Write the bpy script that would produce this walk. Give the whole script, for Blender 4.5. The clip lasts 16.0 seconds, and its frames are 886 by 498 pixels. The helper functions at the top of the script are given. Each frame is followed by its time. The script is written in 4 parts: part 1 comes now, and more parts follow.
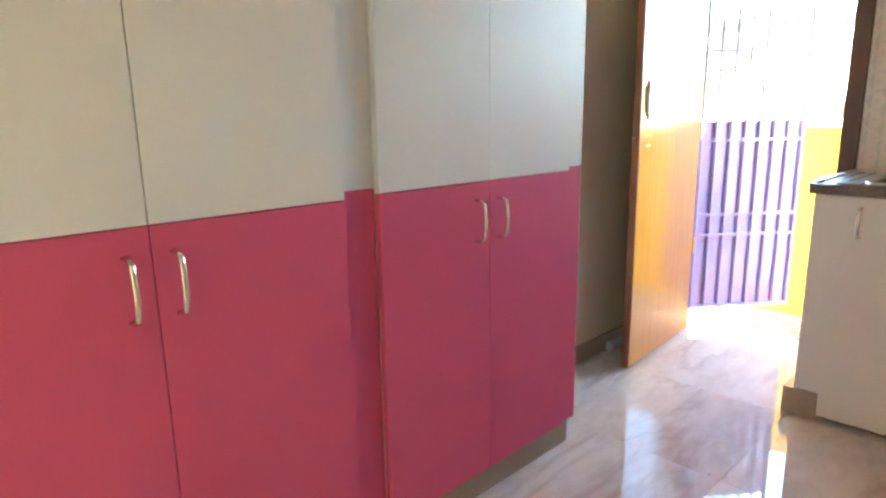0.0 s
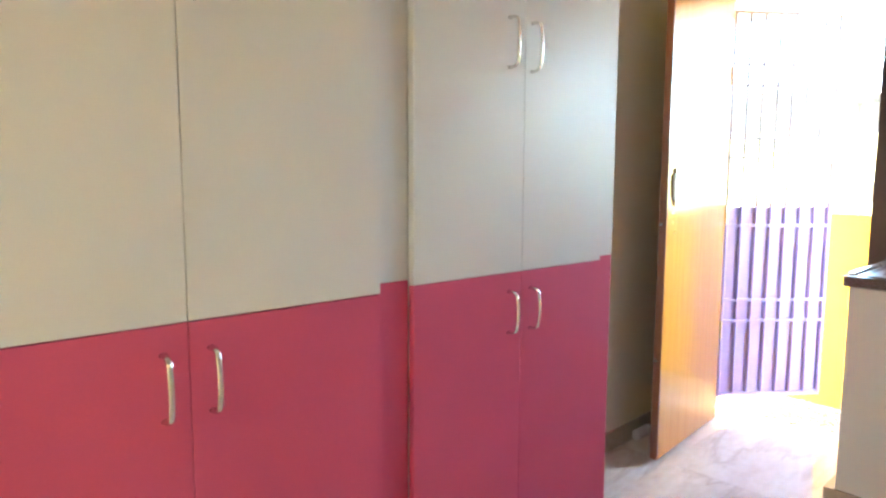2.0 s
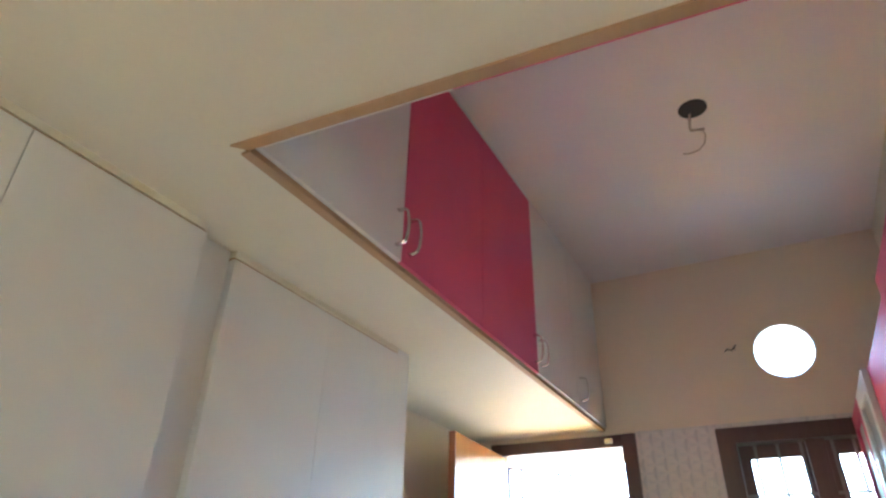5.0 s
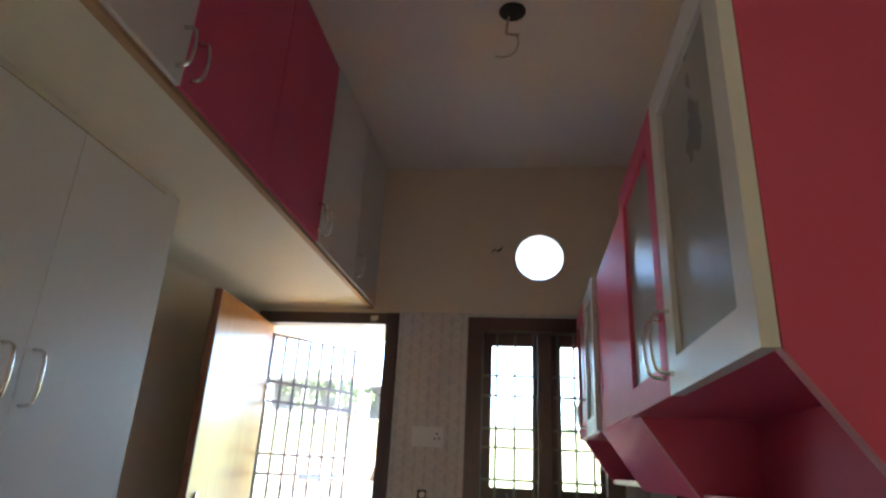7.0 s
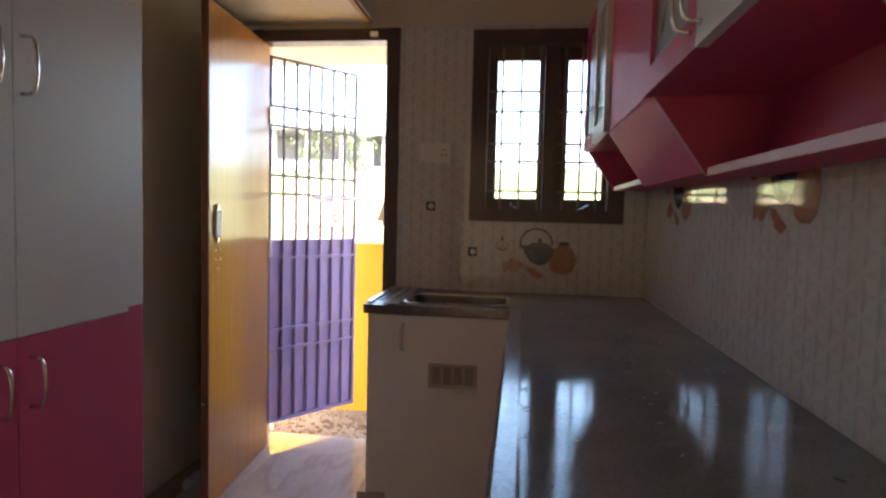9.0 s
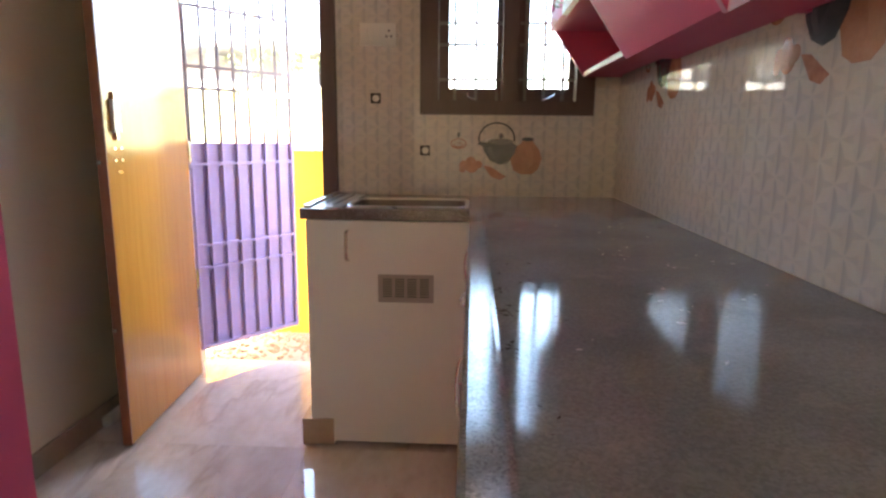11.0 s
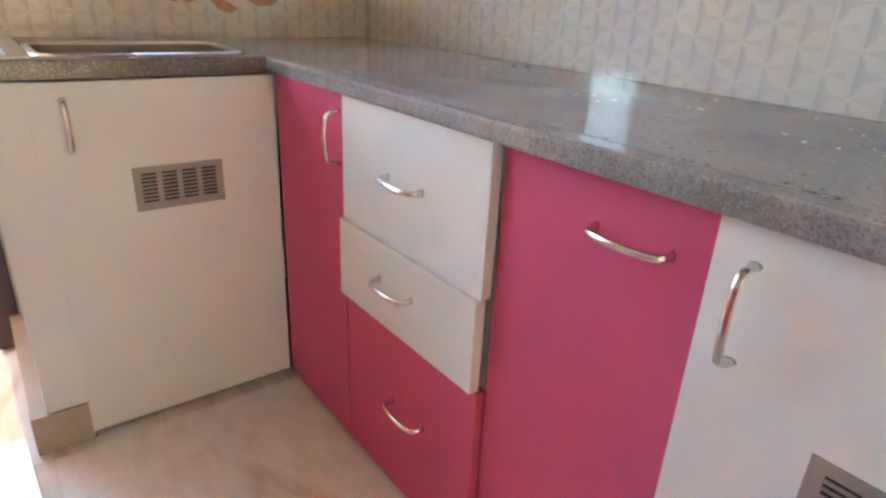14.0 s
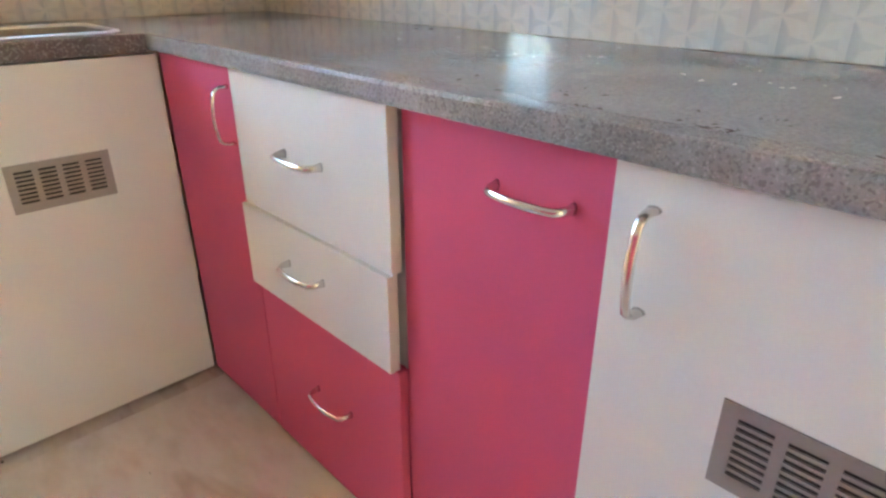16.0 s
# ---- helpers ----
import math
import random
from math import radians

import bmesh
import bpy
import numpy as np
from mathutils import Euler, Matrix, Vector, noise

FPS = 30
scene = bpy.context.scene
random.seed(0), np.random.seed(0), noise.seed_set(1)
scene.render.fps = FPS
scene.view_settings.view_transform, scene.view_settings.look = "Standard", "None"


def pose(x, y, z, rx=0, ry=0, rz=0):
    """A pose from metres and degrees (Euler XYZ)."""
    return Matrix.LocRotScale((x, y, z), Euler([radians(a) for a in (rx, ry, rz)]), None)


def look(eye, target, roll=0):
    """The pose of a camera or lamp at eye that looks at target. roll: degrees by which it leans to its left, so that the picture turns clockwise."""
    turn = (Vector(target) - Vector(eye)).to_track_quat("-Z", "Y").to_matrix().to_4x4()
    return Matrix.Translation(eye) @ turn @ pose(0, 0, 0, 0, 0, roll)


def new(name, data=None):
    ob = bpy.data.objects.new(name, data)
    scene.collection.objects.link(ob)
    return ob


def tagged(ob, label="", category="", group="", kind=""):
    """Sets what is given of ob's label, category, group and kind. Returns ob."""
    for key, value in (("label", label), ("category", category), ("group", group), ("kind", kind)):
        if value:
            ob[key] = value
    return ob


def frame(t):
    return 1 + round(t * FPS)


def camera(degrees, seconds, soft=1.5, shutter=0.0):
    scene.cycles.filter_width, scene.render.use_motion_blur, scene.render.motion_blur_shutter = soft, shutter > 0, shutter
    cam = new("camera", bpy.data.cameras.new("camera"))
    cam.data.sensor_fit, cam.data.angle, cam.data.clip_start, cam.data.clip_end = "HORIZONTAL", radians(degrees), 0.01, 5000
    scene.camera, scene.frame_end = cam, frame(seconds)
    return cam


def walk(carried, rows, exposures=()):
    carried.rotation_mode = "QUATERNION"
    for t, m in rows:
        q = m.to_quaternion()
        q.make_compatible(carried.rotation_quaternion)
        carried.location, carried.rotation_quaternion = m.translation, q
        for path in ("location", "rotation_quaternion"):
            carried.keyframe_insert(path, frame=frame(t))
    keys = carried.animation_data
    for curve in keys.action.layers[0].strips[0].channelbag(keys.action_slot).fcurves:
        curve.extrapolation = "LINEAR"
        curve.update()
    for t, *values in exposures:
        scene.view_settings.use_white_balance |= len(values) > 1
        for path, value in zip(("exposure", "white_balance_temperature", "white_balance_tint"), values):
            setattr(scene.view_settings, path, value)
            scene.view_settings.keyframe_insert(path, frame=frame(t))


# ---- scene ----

# ---- camera ----
cam = camera(72.3, 16.0, soft=2.6)
PATH = [
    (0, (0.046, -2.961, 1.105), (-1.365, -1.608, 0.683), -1.0),
    (0.5, (0.039, -2.97, 1.051), (-1.353, -1.682, 0.413), -0.8),
    (1, (0.038, -2.978, 1.037), (-1.327, -1.728, 0.28), -0.1),
    (1.5, (0.022, -2.98, 1.082), (-1.413, -1.669, 0.61), -0.3),
    (2, (-0.002, -2.98, 1.161), (-1.467, -1.634, 0.957), 0.2),
    (2.5, (-0.003, -2.98, 1.222), (-1.437, -1.586, 1.203), -0.1),
    (3, (-0.007, -2.976, 1.246), (-1.415, -1.558, 1.33), -0.0),
    (3.5, (0.003, -2.981, 1.299), (-1.37, -1.564, 1.624), -0.0),
    (4, (0.022, -2.985, 1.342), (-1.285, -1.576, 1.896), 0.2),
    (4.5, (0.032, -2.988, 1.404), (-1.098, -1.54, 2.196), -0.1),
    (5, (0.021, -2.999, 1.428), (-0.823, -1.478, 2.415), 1.4),
    (5.2, (0.011, -2.997, 1.436), (-0.705, -1.418, 2.433), 2.9),
    (7.3, (0.049, -2.931, 1.352), (-0.214, -1.032, 1.921), 2.6),
    (7.5, (0.047, -2.924, 1.339), (-0.224, -1.001, 1.819), 2.5),
    (8, (0.036, -2.911, 1.297), (-0.249, -0.946, 1.542), 2.3),
    (8.5, (0.031, -2.902, 1.259), (-0.244, -0.921, 1.311), 1.9),
    (9, (0.023, -2.898, 1.227), (-0.233, -0.918, 1.11), 1.4),
    (9.2, (0.029, -2.891, 1.205), (-0.221, -0.917, 1.008), 1.0),
    (11.3, (-0.026, -2.465, 1.082), (-0.066, -0.499, 0.713), 1.4),
    (11.5, (-0.079, -2.369, 1.065), (-0.065, -0.404, 0.693), 2.2),
    (12, (-0.137, -2.159, 1.055), (0.121, -0.210, 0.689), 3.0),
    (12.5, (-0.296, -1.981, 1.062), (0.006, -0.042, 0.677), 1.8),
    (13, (-0.421, -1.866, 1.066), (0.056, 0.025, 0.619), 0.0),
    (13.5, (-0.531, -1.886, 1.045), (0.389, -0.211, 0.453), 0.7),
    (14, (-0.565, -1.966, 1.014), (0.573, -0.516, 0.24), 3.0),
    (14.5, (-0.569, -2.105, 0.992), (0.495, -0.688, 0.065), 3.5),
    (15, (-0.581, -2.163, 0.972), (0.449, -0.81, -0.081), 2.4),
    (15.5, (-0.539, -2.126, 0.986), (0.568, -0.746, 0.053), 1.2),
    (16, (-0.494, -1.967, 0.987), (0.768, -0.661, 0.148), 0.1),
]
EXPOSURES = [
    (0.0, 6.05, 6150, -1),
    (1.0, 6.15, 6100, -2),
    (2.0, 6.15, 6150, 0),
    (2.5, 5.45, 6050, 3),
    (3.0, 5.1, 5950, 4),
    (3.5, 5.0, 5900, 4),
    (4.0, 5.05, 5750, 4),
    (5.0, 5.8, 5200, 2),
    (7.3, 3.95, 5650, 4),
    (8.0, 3.3, 6000, 7),
    (9.2, 4.05, 6550, 13),
    (11.3, 5.25, 6950, 13),
    (13.0, 5.9, 6600, 9),
    (14.0, 6.35, 6150, 0),
    (15.0, 6.65, 6000, -5),
    (16.0, 6.5, 6000, -4),
]
walk(cam, [(t, look(eye, target, roll)) for t, eye, target, roll in PATH], EXPOSURES)

# ---- world and light ----
SUN_EL, SUN_AZ = 52.0, 205.0
world = bpy.data.worlds.new("sky")
scene.world = world
world.use_nodes = True
wn = world.node_tree
sky = wn.nodes.new("ShaderNodeTexSky")
sky.sky_type = "NISHITA"
sky.sun_disc = False
sky.sun_elevation = radians(SUN_EL)
sky.sun_rotation = radians(SUN_AZ)
sky.dust_density = 3.0
wn.links.new(sky.outputs[0], wn.nodes["Background"].inputs[0])
wn.nodes["Background"].inputs[1].default_value = 0.15

sun = new("sun", bpy.data.lights.new("sun", "SUN"))
sun.data.energy = 2.6
sun.data.angle = radians(0.53)
sun.data.color = (1.0, 0.95, 0.88)
sun.matrix_world = look((-3.0, -6.4, 9), (0, 0, 0))

# fill lamp added in an unseen hall opening, lights the kitchen from behind
hall = new("hall_fill", bpy.data.lights.new("hall_fill", "AREA"))
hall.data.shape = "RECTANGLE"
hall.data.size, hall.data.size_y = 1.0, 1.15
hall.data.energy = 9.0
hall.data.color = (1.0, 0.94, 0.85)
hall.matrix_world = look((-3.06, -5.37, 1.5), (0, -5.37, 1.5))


# portals that guide the sky's light through the door, the window and the ventilator
for px, pz, w, h in ((-0.956, 1.03, 0.62, 2.03), (0.128, 1.64, 0.57, 0.77), (0.12, 2.412, 0.24, 0.24)):
    portal = new("sky_portal", bpy.data.lights.new("sky_portal", "AREA"))
    portal.data.shape = "RECTANGLE"
    portal.data.size, portal.data.size_y = w, h
    portal.data.cycles.is_portal = True
    portal.matrix_world = look((px, 0.235, pz), (px, -1.0, pz))


# ---- materials ----
def node(nt, kind, **values):
    n = nt.nodes.new(kind)
    for key, v in values.items():
        if key in n.inputs:
            n.inputs[key].default_value = v
    return n


def surface(name, color, rough=0.5, metal=0.0, dark=None, scale=6.0, amount=0.5, stretch=(1, 1, 1), fine=120.0, bump=0.05,
            bump_scale=60.0, spec=0.5, rough_var=0.1, coat=0.0, random=0.0, detail=6.0):
    """Principled with two scales of colour variation, roughness variation and fine relief."""
    m = bpy.data.materials.new(name)
    m.use_nodes = True
    nt = m.node_tree
    b = nt.nodes["Principled BSDF"]
    dark = dark or tuple(c * 0.82 for c in color)
    coord = nt.nodes.new("ShaderNodeTexCoord")
    mapping = nt.nodes.new("ShaderNodeMapping")
    mapping.inputs["Scale"].default_value = stretch
    nt.links.new(coord.outputs["Object"], mapping.inputs["Vector"])
    big = node(nt, "ShaderNodeTexNoise", Scale=scale, Detail=detail)
    small = node(nt, "ShaderNodeTexNoise", Scale=fine, Detail=3.0)
    nt.links.new(mapping.outputs[0], big.inputs["Vector"])
    nt.links.new(mapping.outputs[0], small.inputs["Vector"])
    mix = nt.nodes.new("ShaderNodeMix")
    mix.data_type = "RGBA"
    mix.inputs[6].default_value = (*color, 1)
    mix.inputs[7].default_value = (*dark, 1)
    ramp = nt.nodes.new("ShaderNodeMapRange")
    ramp.inputs[1].default_value, ramp.inputs[2].default_value = 0.35, 0.7
    ramp.inputs[3].default_value, ramp.inputs[4].default_value = 0.0, amount
    add = nt.nodes.new("ShaderNodeMath")
    add.operation = "MULTIPLY_ADD"
    add.inputs[1].default_value = 0.4
    nt.links.new(small.outputs[0], add.inputs[0])
    nt.links.new(big.outputs[0], add.inputs[2])
    sub = nt.nodes.new("ShaderNodeMath")
    sub.operation = "SUBTRACT"
    sub.inputs[1].default_value = 0.2
    nt.links.new(add.outputs[0], sub.inputs[0])
    nt.links.new(sub.outputs[0], ramp.inputs[0])
    nt.links.new(ramp.outputs[0], mix.inputs[0])
    out = mix.outputs[2]
    if random:
        info = nt.nodes.new("ShaderNodeObjectInfo")
        hsv = nt.nodes.new("ShaderNodeHueSaturation")
        mr = nt.nodes.new("ShaderNodeMapRange")
        mr.inputs[3].default_value, mr.inputs[4].default_value = 1 - random, 1 + random
        nt.links.new(info.outputs["Random"], mr.inputs[0])
        nt.links.new(mr.outputs[0], hsv.inputs["Value"])
        nt.links.new(out, hsv.inputs["Color"])
        out = hsv.outputs[0]
    nt.links.new(out, b.inputs["Base Color"])
    rr = nt.nodes.new("ShaderNodeMapRange")
    rr.inputs[3].default_value, rr.inputs[4].default_value = max(0.02, rough - rough_var), min(1, rough + rough_var)
    nt.links.new(big.outputs[0], rr.inputs[0])
    nt.links.new(rr.outputs[0], b.inputs["Roughness"])
    b.inputs["Metallic"].default_value = metal
    b.inputs["Specular IOR Level"].default_value = spec
    b.inputs["Coat Weight"].default_value = coat
    b.inputs["Coat Roughness"].default_value = 0.12
    if bump:
        rel = node(nt, "ShaderNodeTexNoise", Scale=bump_scale, Detail=4.0)
        nt.links.new(mapping.outputs[0], rel.inputs["Vector"])
        bp = nt.nodes.new("ShaderNodeBump")
        bp.inputs["Strength"].default_value = bump
        bp.inputs["Distance"].default_value = 0.004
        nt.links.new(rel.outputs[0], bp.inputs["Height"])
        nt.links.new(bp.outputs[0], b.inputs["Normal"])
    return m


def marble(name):
    """Polished cream vitrified tile with slanting brown veins; each tile is shifted by its own random number."""
    m = surface(name, (0.75, 0.70, 0.635), rough=0.03, spec=0.7, dark=(0.56, 0.475, 0.39), scale=2.0, amount=1.0, stretch=(1.0, 0.45, 1.0), fine=30, bump=0.003,
                bump_scale=9, rough_var=0.012)
    nt = m.node_tree
    b = nt.nodes["Principled BSDF"]
    coord = nt.nodes.new("ShaderNodeTexCoord")
    info = nt.nodes.new("ShaderNodeObjectInfo")
    shift = nt.nodes.new("ShaderNodeVectorMath")
    shift.operation = "MULTIPLY_ADD"
    nt.links.new(info.outputs["Random"], shift.inputs[0])
    shift.inputs[1].default_value = (31, 17, 9)
    nt.links.new(coord.outputs["Object"], shift.inputs[2])
    for n in nt.nodes:
        if n.type == "MAPPING":
            nt.links.new(shift.outputs[0], n.inputs[0])
    mp = nt.nodes.new("ShaderNodeMapping")
    mp.inputs["Rotation"].default_value = (0, 0, radians(28))
    mp.inputs["Scale"].default_value = (2.4, 0.7, 1)
    nt.links.new(shift.outputs[0], mp.inputs[0])
    warp = node(nt, "ShaderNodeTexNoise", Scale=1.1, Detail=5.0, Roughness=0.55, Distortion=0.5)
    nt.links.new(mp.outputs[0], warp.inputs["Vector"])
    dist = nt.nodes.new("ShaderNodeMath")
    dist.operation = "SUBTRACT"
    dist.inputs[1].default_value = 0.5
    nt.links.new(warp.outputs[0], dist.inputs[0])
    ab = nt.nodes.new("ShaderNodeMath")
    ab.operation = "ABSOLUTE"
    nt.links.new(dist.outputs[0], ab.inputs[0])
    vein = nt.nodes.new("ShaderNodeMapRange")
    vein.inputs[1].default_value, vein.inputs[2].default_value = 0.0, 0.03
    vein.inputs[3].default_value, vein.inputs[4].default_value = 0.36, 0.0
    nt.links.new(ab.outputs[0], vein.inputs[0])
    mix = nt.nodes.new("ShaderNodeMix")
    mix.data_type = "RGBA"
    mix.inputs[7].default_value = (0.33, 0.22, 0.15, 1)
    old = b.inputs["Base Color"].links[0].from_socket
    nt.links.new(old, mix.inputs[6])
    nt.links.new(vein.outputs[0], mix.inputs[0])
    nt.links.new(mix.outputs[2], b.inputs["Base Color"])
    return m


def pinwheel(name, across):
    """Glazed wall tile printed with grey folded-paper pinwheels; across: the wall's own horizontal axis."""
    m = surface(name, (0.70, 0.67, 0.63), rough=0.045, dark=(0.62, 0.56, 0.50), scale=2.2, amount=0.8, fine=50, bump=0.012, bump_scale=7, rough_var=0.02, spec=0.36)
    nt = m.node_tree
    b = nt.nodes["Principled BSDF"]
    geo = nt.nodes.new("ShaderNodeNewGeometry")
    sep = nt.nodes.new("ShaderNodeSeparateXYZ")
    nt.links.new(geo.outputs["Position"], sep.inputs[0])

    def op(kind, a, c=None):
        n = nt.nodes.new("ShaderNodeMath")
        n.operation = kind
        for i, v in enumerate((a, c)):
            if v is None:
                continue
            if isinstance(v, (int, float)):
                n.inputs[i].default_value = v
            else:
                nt.links.new(v, n.inputs[i])
        return n.outputs[0]

    def folded(shift):
        """Upright folded petals on one of two staggered lattices, 100 x 74 mm: a dark left half, a faint right one."""
        a = op("SUBTRACT", op("FRACT", op("DIVIDE", op("ADD", sep.outputs[across], 20.007 + 0.05 * shift), 0.10)), 0.5)
        c = op("SUBTRACT", op("FRACT", op("DIVIDE", op("ADD", sep.outputs[2], 0.003 + 0.037 * shift), 0.074)), 0.5)
        aa, ac = op("ABSOLUTE", a), op("ABSOLUTE", c)
        inside = op("SUBTRACT", op("SUBTRACT", 0.20, op("MULTIPLY", op("MULTIPLY", c, c), 0.8)), aa)
        petal = op("MINIMUM", op("MAXIMUM", op("MULTIPLY", inside, 16.0), 0.0), 1.0)
        side = op("ADD", 0.22, op("MULTIPLY", op("LESS_THAN", a, 0.0), 0.78))
        deep = op("SUBTRACT", 1.0, op("MULTIPLY", aa, 3.2))
        # thin slanting folds that run out sideways between the petals
        fold = op("MULTIPLY", op("MULTIPLY", op("LESS_THAN", ac, op("MULTIPLY", op("SUBTRACT", 0.5, aa), 0.30)), op("GREATER_THAN", aa, 0.13)), 0.42)
        return op("MAXIMUM", op("MULTIPLY", op("MULTIPLY", petal, side), deep), fold)

    blades = op("MAXIMUM", folded(0), folded(1))
    patch = node(nt, "ShaderNodeTexNoise", Scale=9.0, Detail=2.0)
    nt.links.new(geo.outputs["Position"], patch.inputs["Vector"])
    fac = op("MULTIPLY", blades, op("MINIMUM", op("MULTIPLY", patch.outputs[0], 1.05), 0.65))
    mix = nt.nodes.new("ShaderNodeMix")
    mix.data_type = "RGBA"
    mix.inputs[7].default_value = (0.38, 0.39, 0.41, 1)
    nt.links.new(b.inputs["Base Color"].links[0].from_socket, mix.inputs[6])
    nt.links.new(fac, mix.inputs[0])
    nt.links.new(mix.outputs[2], b.inputs["Base Color"])
    return m


def granite(name):
    m = surface(name, (0.285, 0.28, 0.272), rough=0.085, spec=0.15, dark=(0.21, 0.20, 0.19), scale=5, amount=0.8, fine=160, bump=0.002, bump_scale=9, rough_var=0.03)
    nt = m.node_tree
    b = nt.nodes["Principled BSDF"]
    coord = nt.nodes.new("ShaderNodeTexCoord")
    speck = node(nt, "ShaderNodeTexVoronoi", Scale=330.0)
    nt.links.new(coord.outputs["Object"], speck.inputs["Vector"])
    mix = nt.nodes.new("ShaderNodeMix")
    mix.data_type = "RGBA"
    mix.blend_type = "OVERLAY"
    mix.inputs[0].default_value = 0.13
    nt.links.new(b.inputs["Base Color"].links[0].from_socket, mix.inputs[6])
    gray = nt.nodes.new("ShaderNodeSeparateColor")
    nt.links.new(speck.outputs["Color"], gray.inputs[0])
    nt.links.new(gray.outputs[0], mix.inputs[7])
    dust = node(nt, "ShaderNodeTexNoise", Scale=11.0, Detail=8.0, Roughness=0.7)
    nt.links.new(coord.outputs["Object"], dust.inputs["Vector"])
    mr = nt.nodes.new("ShaderNodeMapRange")
    mr.inputs[1].default_value, mr.inputs[2].default_value = 0.56, 0.78
    mr.inputs[3].default_value, mr.inputs[4].default_value = 0.0, 0.6
    nt.links.new(dust.outputs[0], mr.inputs[0])
    dm = nt.nodes.new("ShaderNodeMix")
    dm.data_type = "RGBA"
    dm.inputs[7].default_value = (0.42, 0.38, 0.34, 1)
    nt.links.new(mr.outputs[0], dm.inputs[0])
    nt.links.new(mix.outputs[2], dm.inputs[6])
    nt.links.new(dm.outputs[2], b.inputs["Base Color"])
    return m


def speckled(name, color, dark):
    """A cut granite edge: fine crystals, with scattered pale and black grains."""
    m = surface(name, color, rough=0.14, dark=dark, scale=16, amount=0.7, fine=260, bump=0.006, bump_scale=90, rough_var=0.06)
    nt = m.node_tree
    b = nt.nodes["Principled BSDF"]
    coord = nt.nodes.new("ShaderNodeTexCoord")
    for scale, lo, hi, grain in ((480.0, 0.80, 0.92, (0.50, 0.48, 0.46)), (400.0, 0.70, 0.84, (0.07, 0.06, 0.06))):
        cell = node(nt, "ShaderNodeTexVoronoi", Scale=scale)
        nt.links.new(coord.outputs["Object"], cell.inputs["Vector"])
        sep = nt.nodes.new("ShaderNodeSeparateColor")
        nt.links.new(cell.outputs["Color"], sep.inputs[0])
        mr = nt.nodes.new("ShaderNodeMapRange")
        mr.inputs[1].default_value, mr.inputs[2].default_value = lo, hi
        mr.inputs[3].default_value, mr.inputs[4].default_value = 0.0, 0.38
        nt.links.new(sep.outputs[0 if scale > 450 else 1], mr.inputs[0])
        mix = nt.nodes.new("ShaderNodeMix")
        mix.data_type = "RGBA"
        mix.inputs[7].default_value = (*grain, 1)
        nt.links.new(b.inputs["Base Color"].links[0].from_socket, mix.inputs[6])
        nt.links.new(mr.outputs[0], mix.inputs[0])
        nt.links.new(mix.outputs[2], b.inputs["Base Color"])
    return m


def clear_glass(name, tint=(0.95, 1.0, 0.97), rough=0.02):
    m = bpy.data.materials.new(name)
    m.use_nodes = True
    b = m.node_tree.nodes["Principled BSDF"]
    b.inputs["Base Color"].default_value = (*tint, 1)
    b.inputs["Transmission Weight"].default_value = 1.0
    b.inputs["Roughness"].default_value = rough
    b.inputs["IOR"].default_value = 1.45
    return m


PINK = surface("pink laminate", (0.65, 0.110, 0.205), rough=0.5, spec=0.13, dark=(0.60, 0.096, 0.182), scale=3, amount=0.5, fine=260, bump=0.04, bump_scale=420, rough_var=0.06)
WHITE = surface("white laminate", (0.76, 0.745, 0.71), rough=0.38, dark=(0.70, 0.68, 0.64), scale=2.5, amount=0.5, fine=300, bump=0.04, bump_scale=420, rough_var=0.06)
BAND = surface("pink edge band", (0.62, 0.26, 0.32), rough=0.45, bump=0.02)
EDGE = surface("pale edge band", (0.80, 0.66, 0.66), rough=0.45, bump=0.02)
CREAM = surface("cream wall paint", (0.70, 0.62, 0.47), rough=0.62, dark=(0.63, 0.55, 0.41), scale=1.5, amount=0.6, fine=80, bump=0.12, bump_scale=90)
PEACH = surface("peach wall paint", (0.76, 0.65, 0.51), rough=0.65, dark=(0.70, 0.59, 0.46), scale=1.5, amount=0.6, fine=80, bump=0.12, bump_scale=90)
CEIL = surface("ceiling paint", (0.82, 0.76, 0.72), rough=0.8, dark=(0.77, 0.71, 0.66), scale=1.2, amount=0.6, fine=80, bump=0.1, bump_scale=80)
SOFFIT = surface("loft underside paint", (0.74, 0.69, 0.54), rough=0.6, dark=(0.69, 0.63, 0.49), scale=1.4, amount=0.5, fine=80, bump=0.1, bump_scale=80)
LIP = surface("raw plywood edge", (0.46, 0.30, 0.16), rough=0.7, dark=(0.36, 0.22, 0.11), scale=14, stretch=(1, 0.2, 6), fine=120, bump=0.1)
PLINTH = surface("skirting tile", (0.44, 0.35, 0.26), rough=0.2, dark=(0.36, 0.28, 0.20), scale=5, amount=0.8, fine=60, bump=0.02, random=0.06)
TEAK = surface("varnished teak veneer", (0.51, 0.235, 0.07), rough=0.17, dark=(0.43, 0.18, 0.05), scale=7, amount=0.7, stretch=(7, 7, 0.35), fine=60, bump=0.05, bump_scale=40,
               coat=0.25, rough_var=0.06)
WOOD = surface("dark stained wood", (0.095, 0.050, 0.043), rough=0.38, dark=(0.06, 0.030, 0.026), scale=8, stretch=(6, 6, 0.5), fine=70, bump=0.08, bump_scale=50, coat=0.15)
LEAFEDGE = surface("door edge wood", (0.25, 0.085, 0.035), rough=0.4, dark=(0.17, 0.05, 0.02), scale=8, stretch=(6, 6, 0.5), fine=70, bump=0.08)
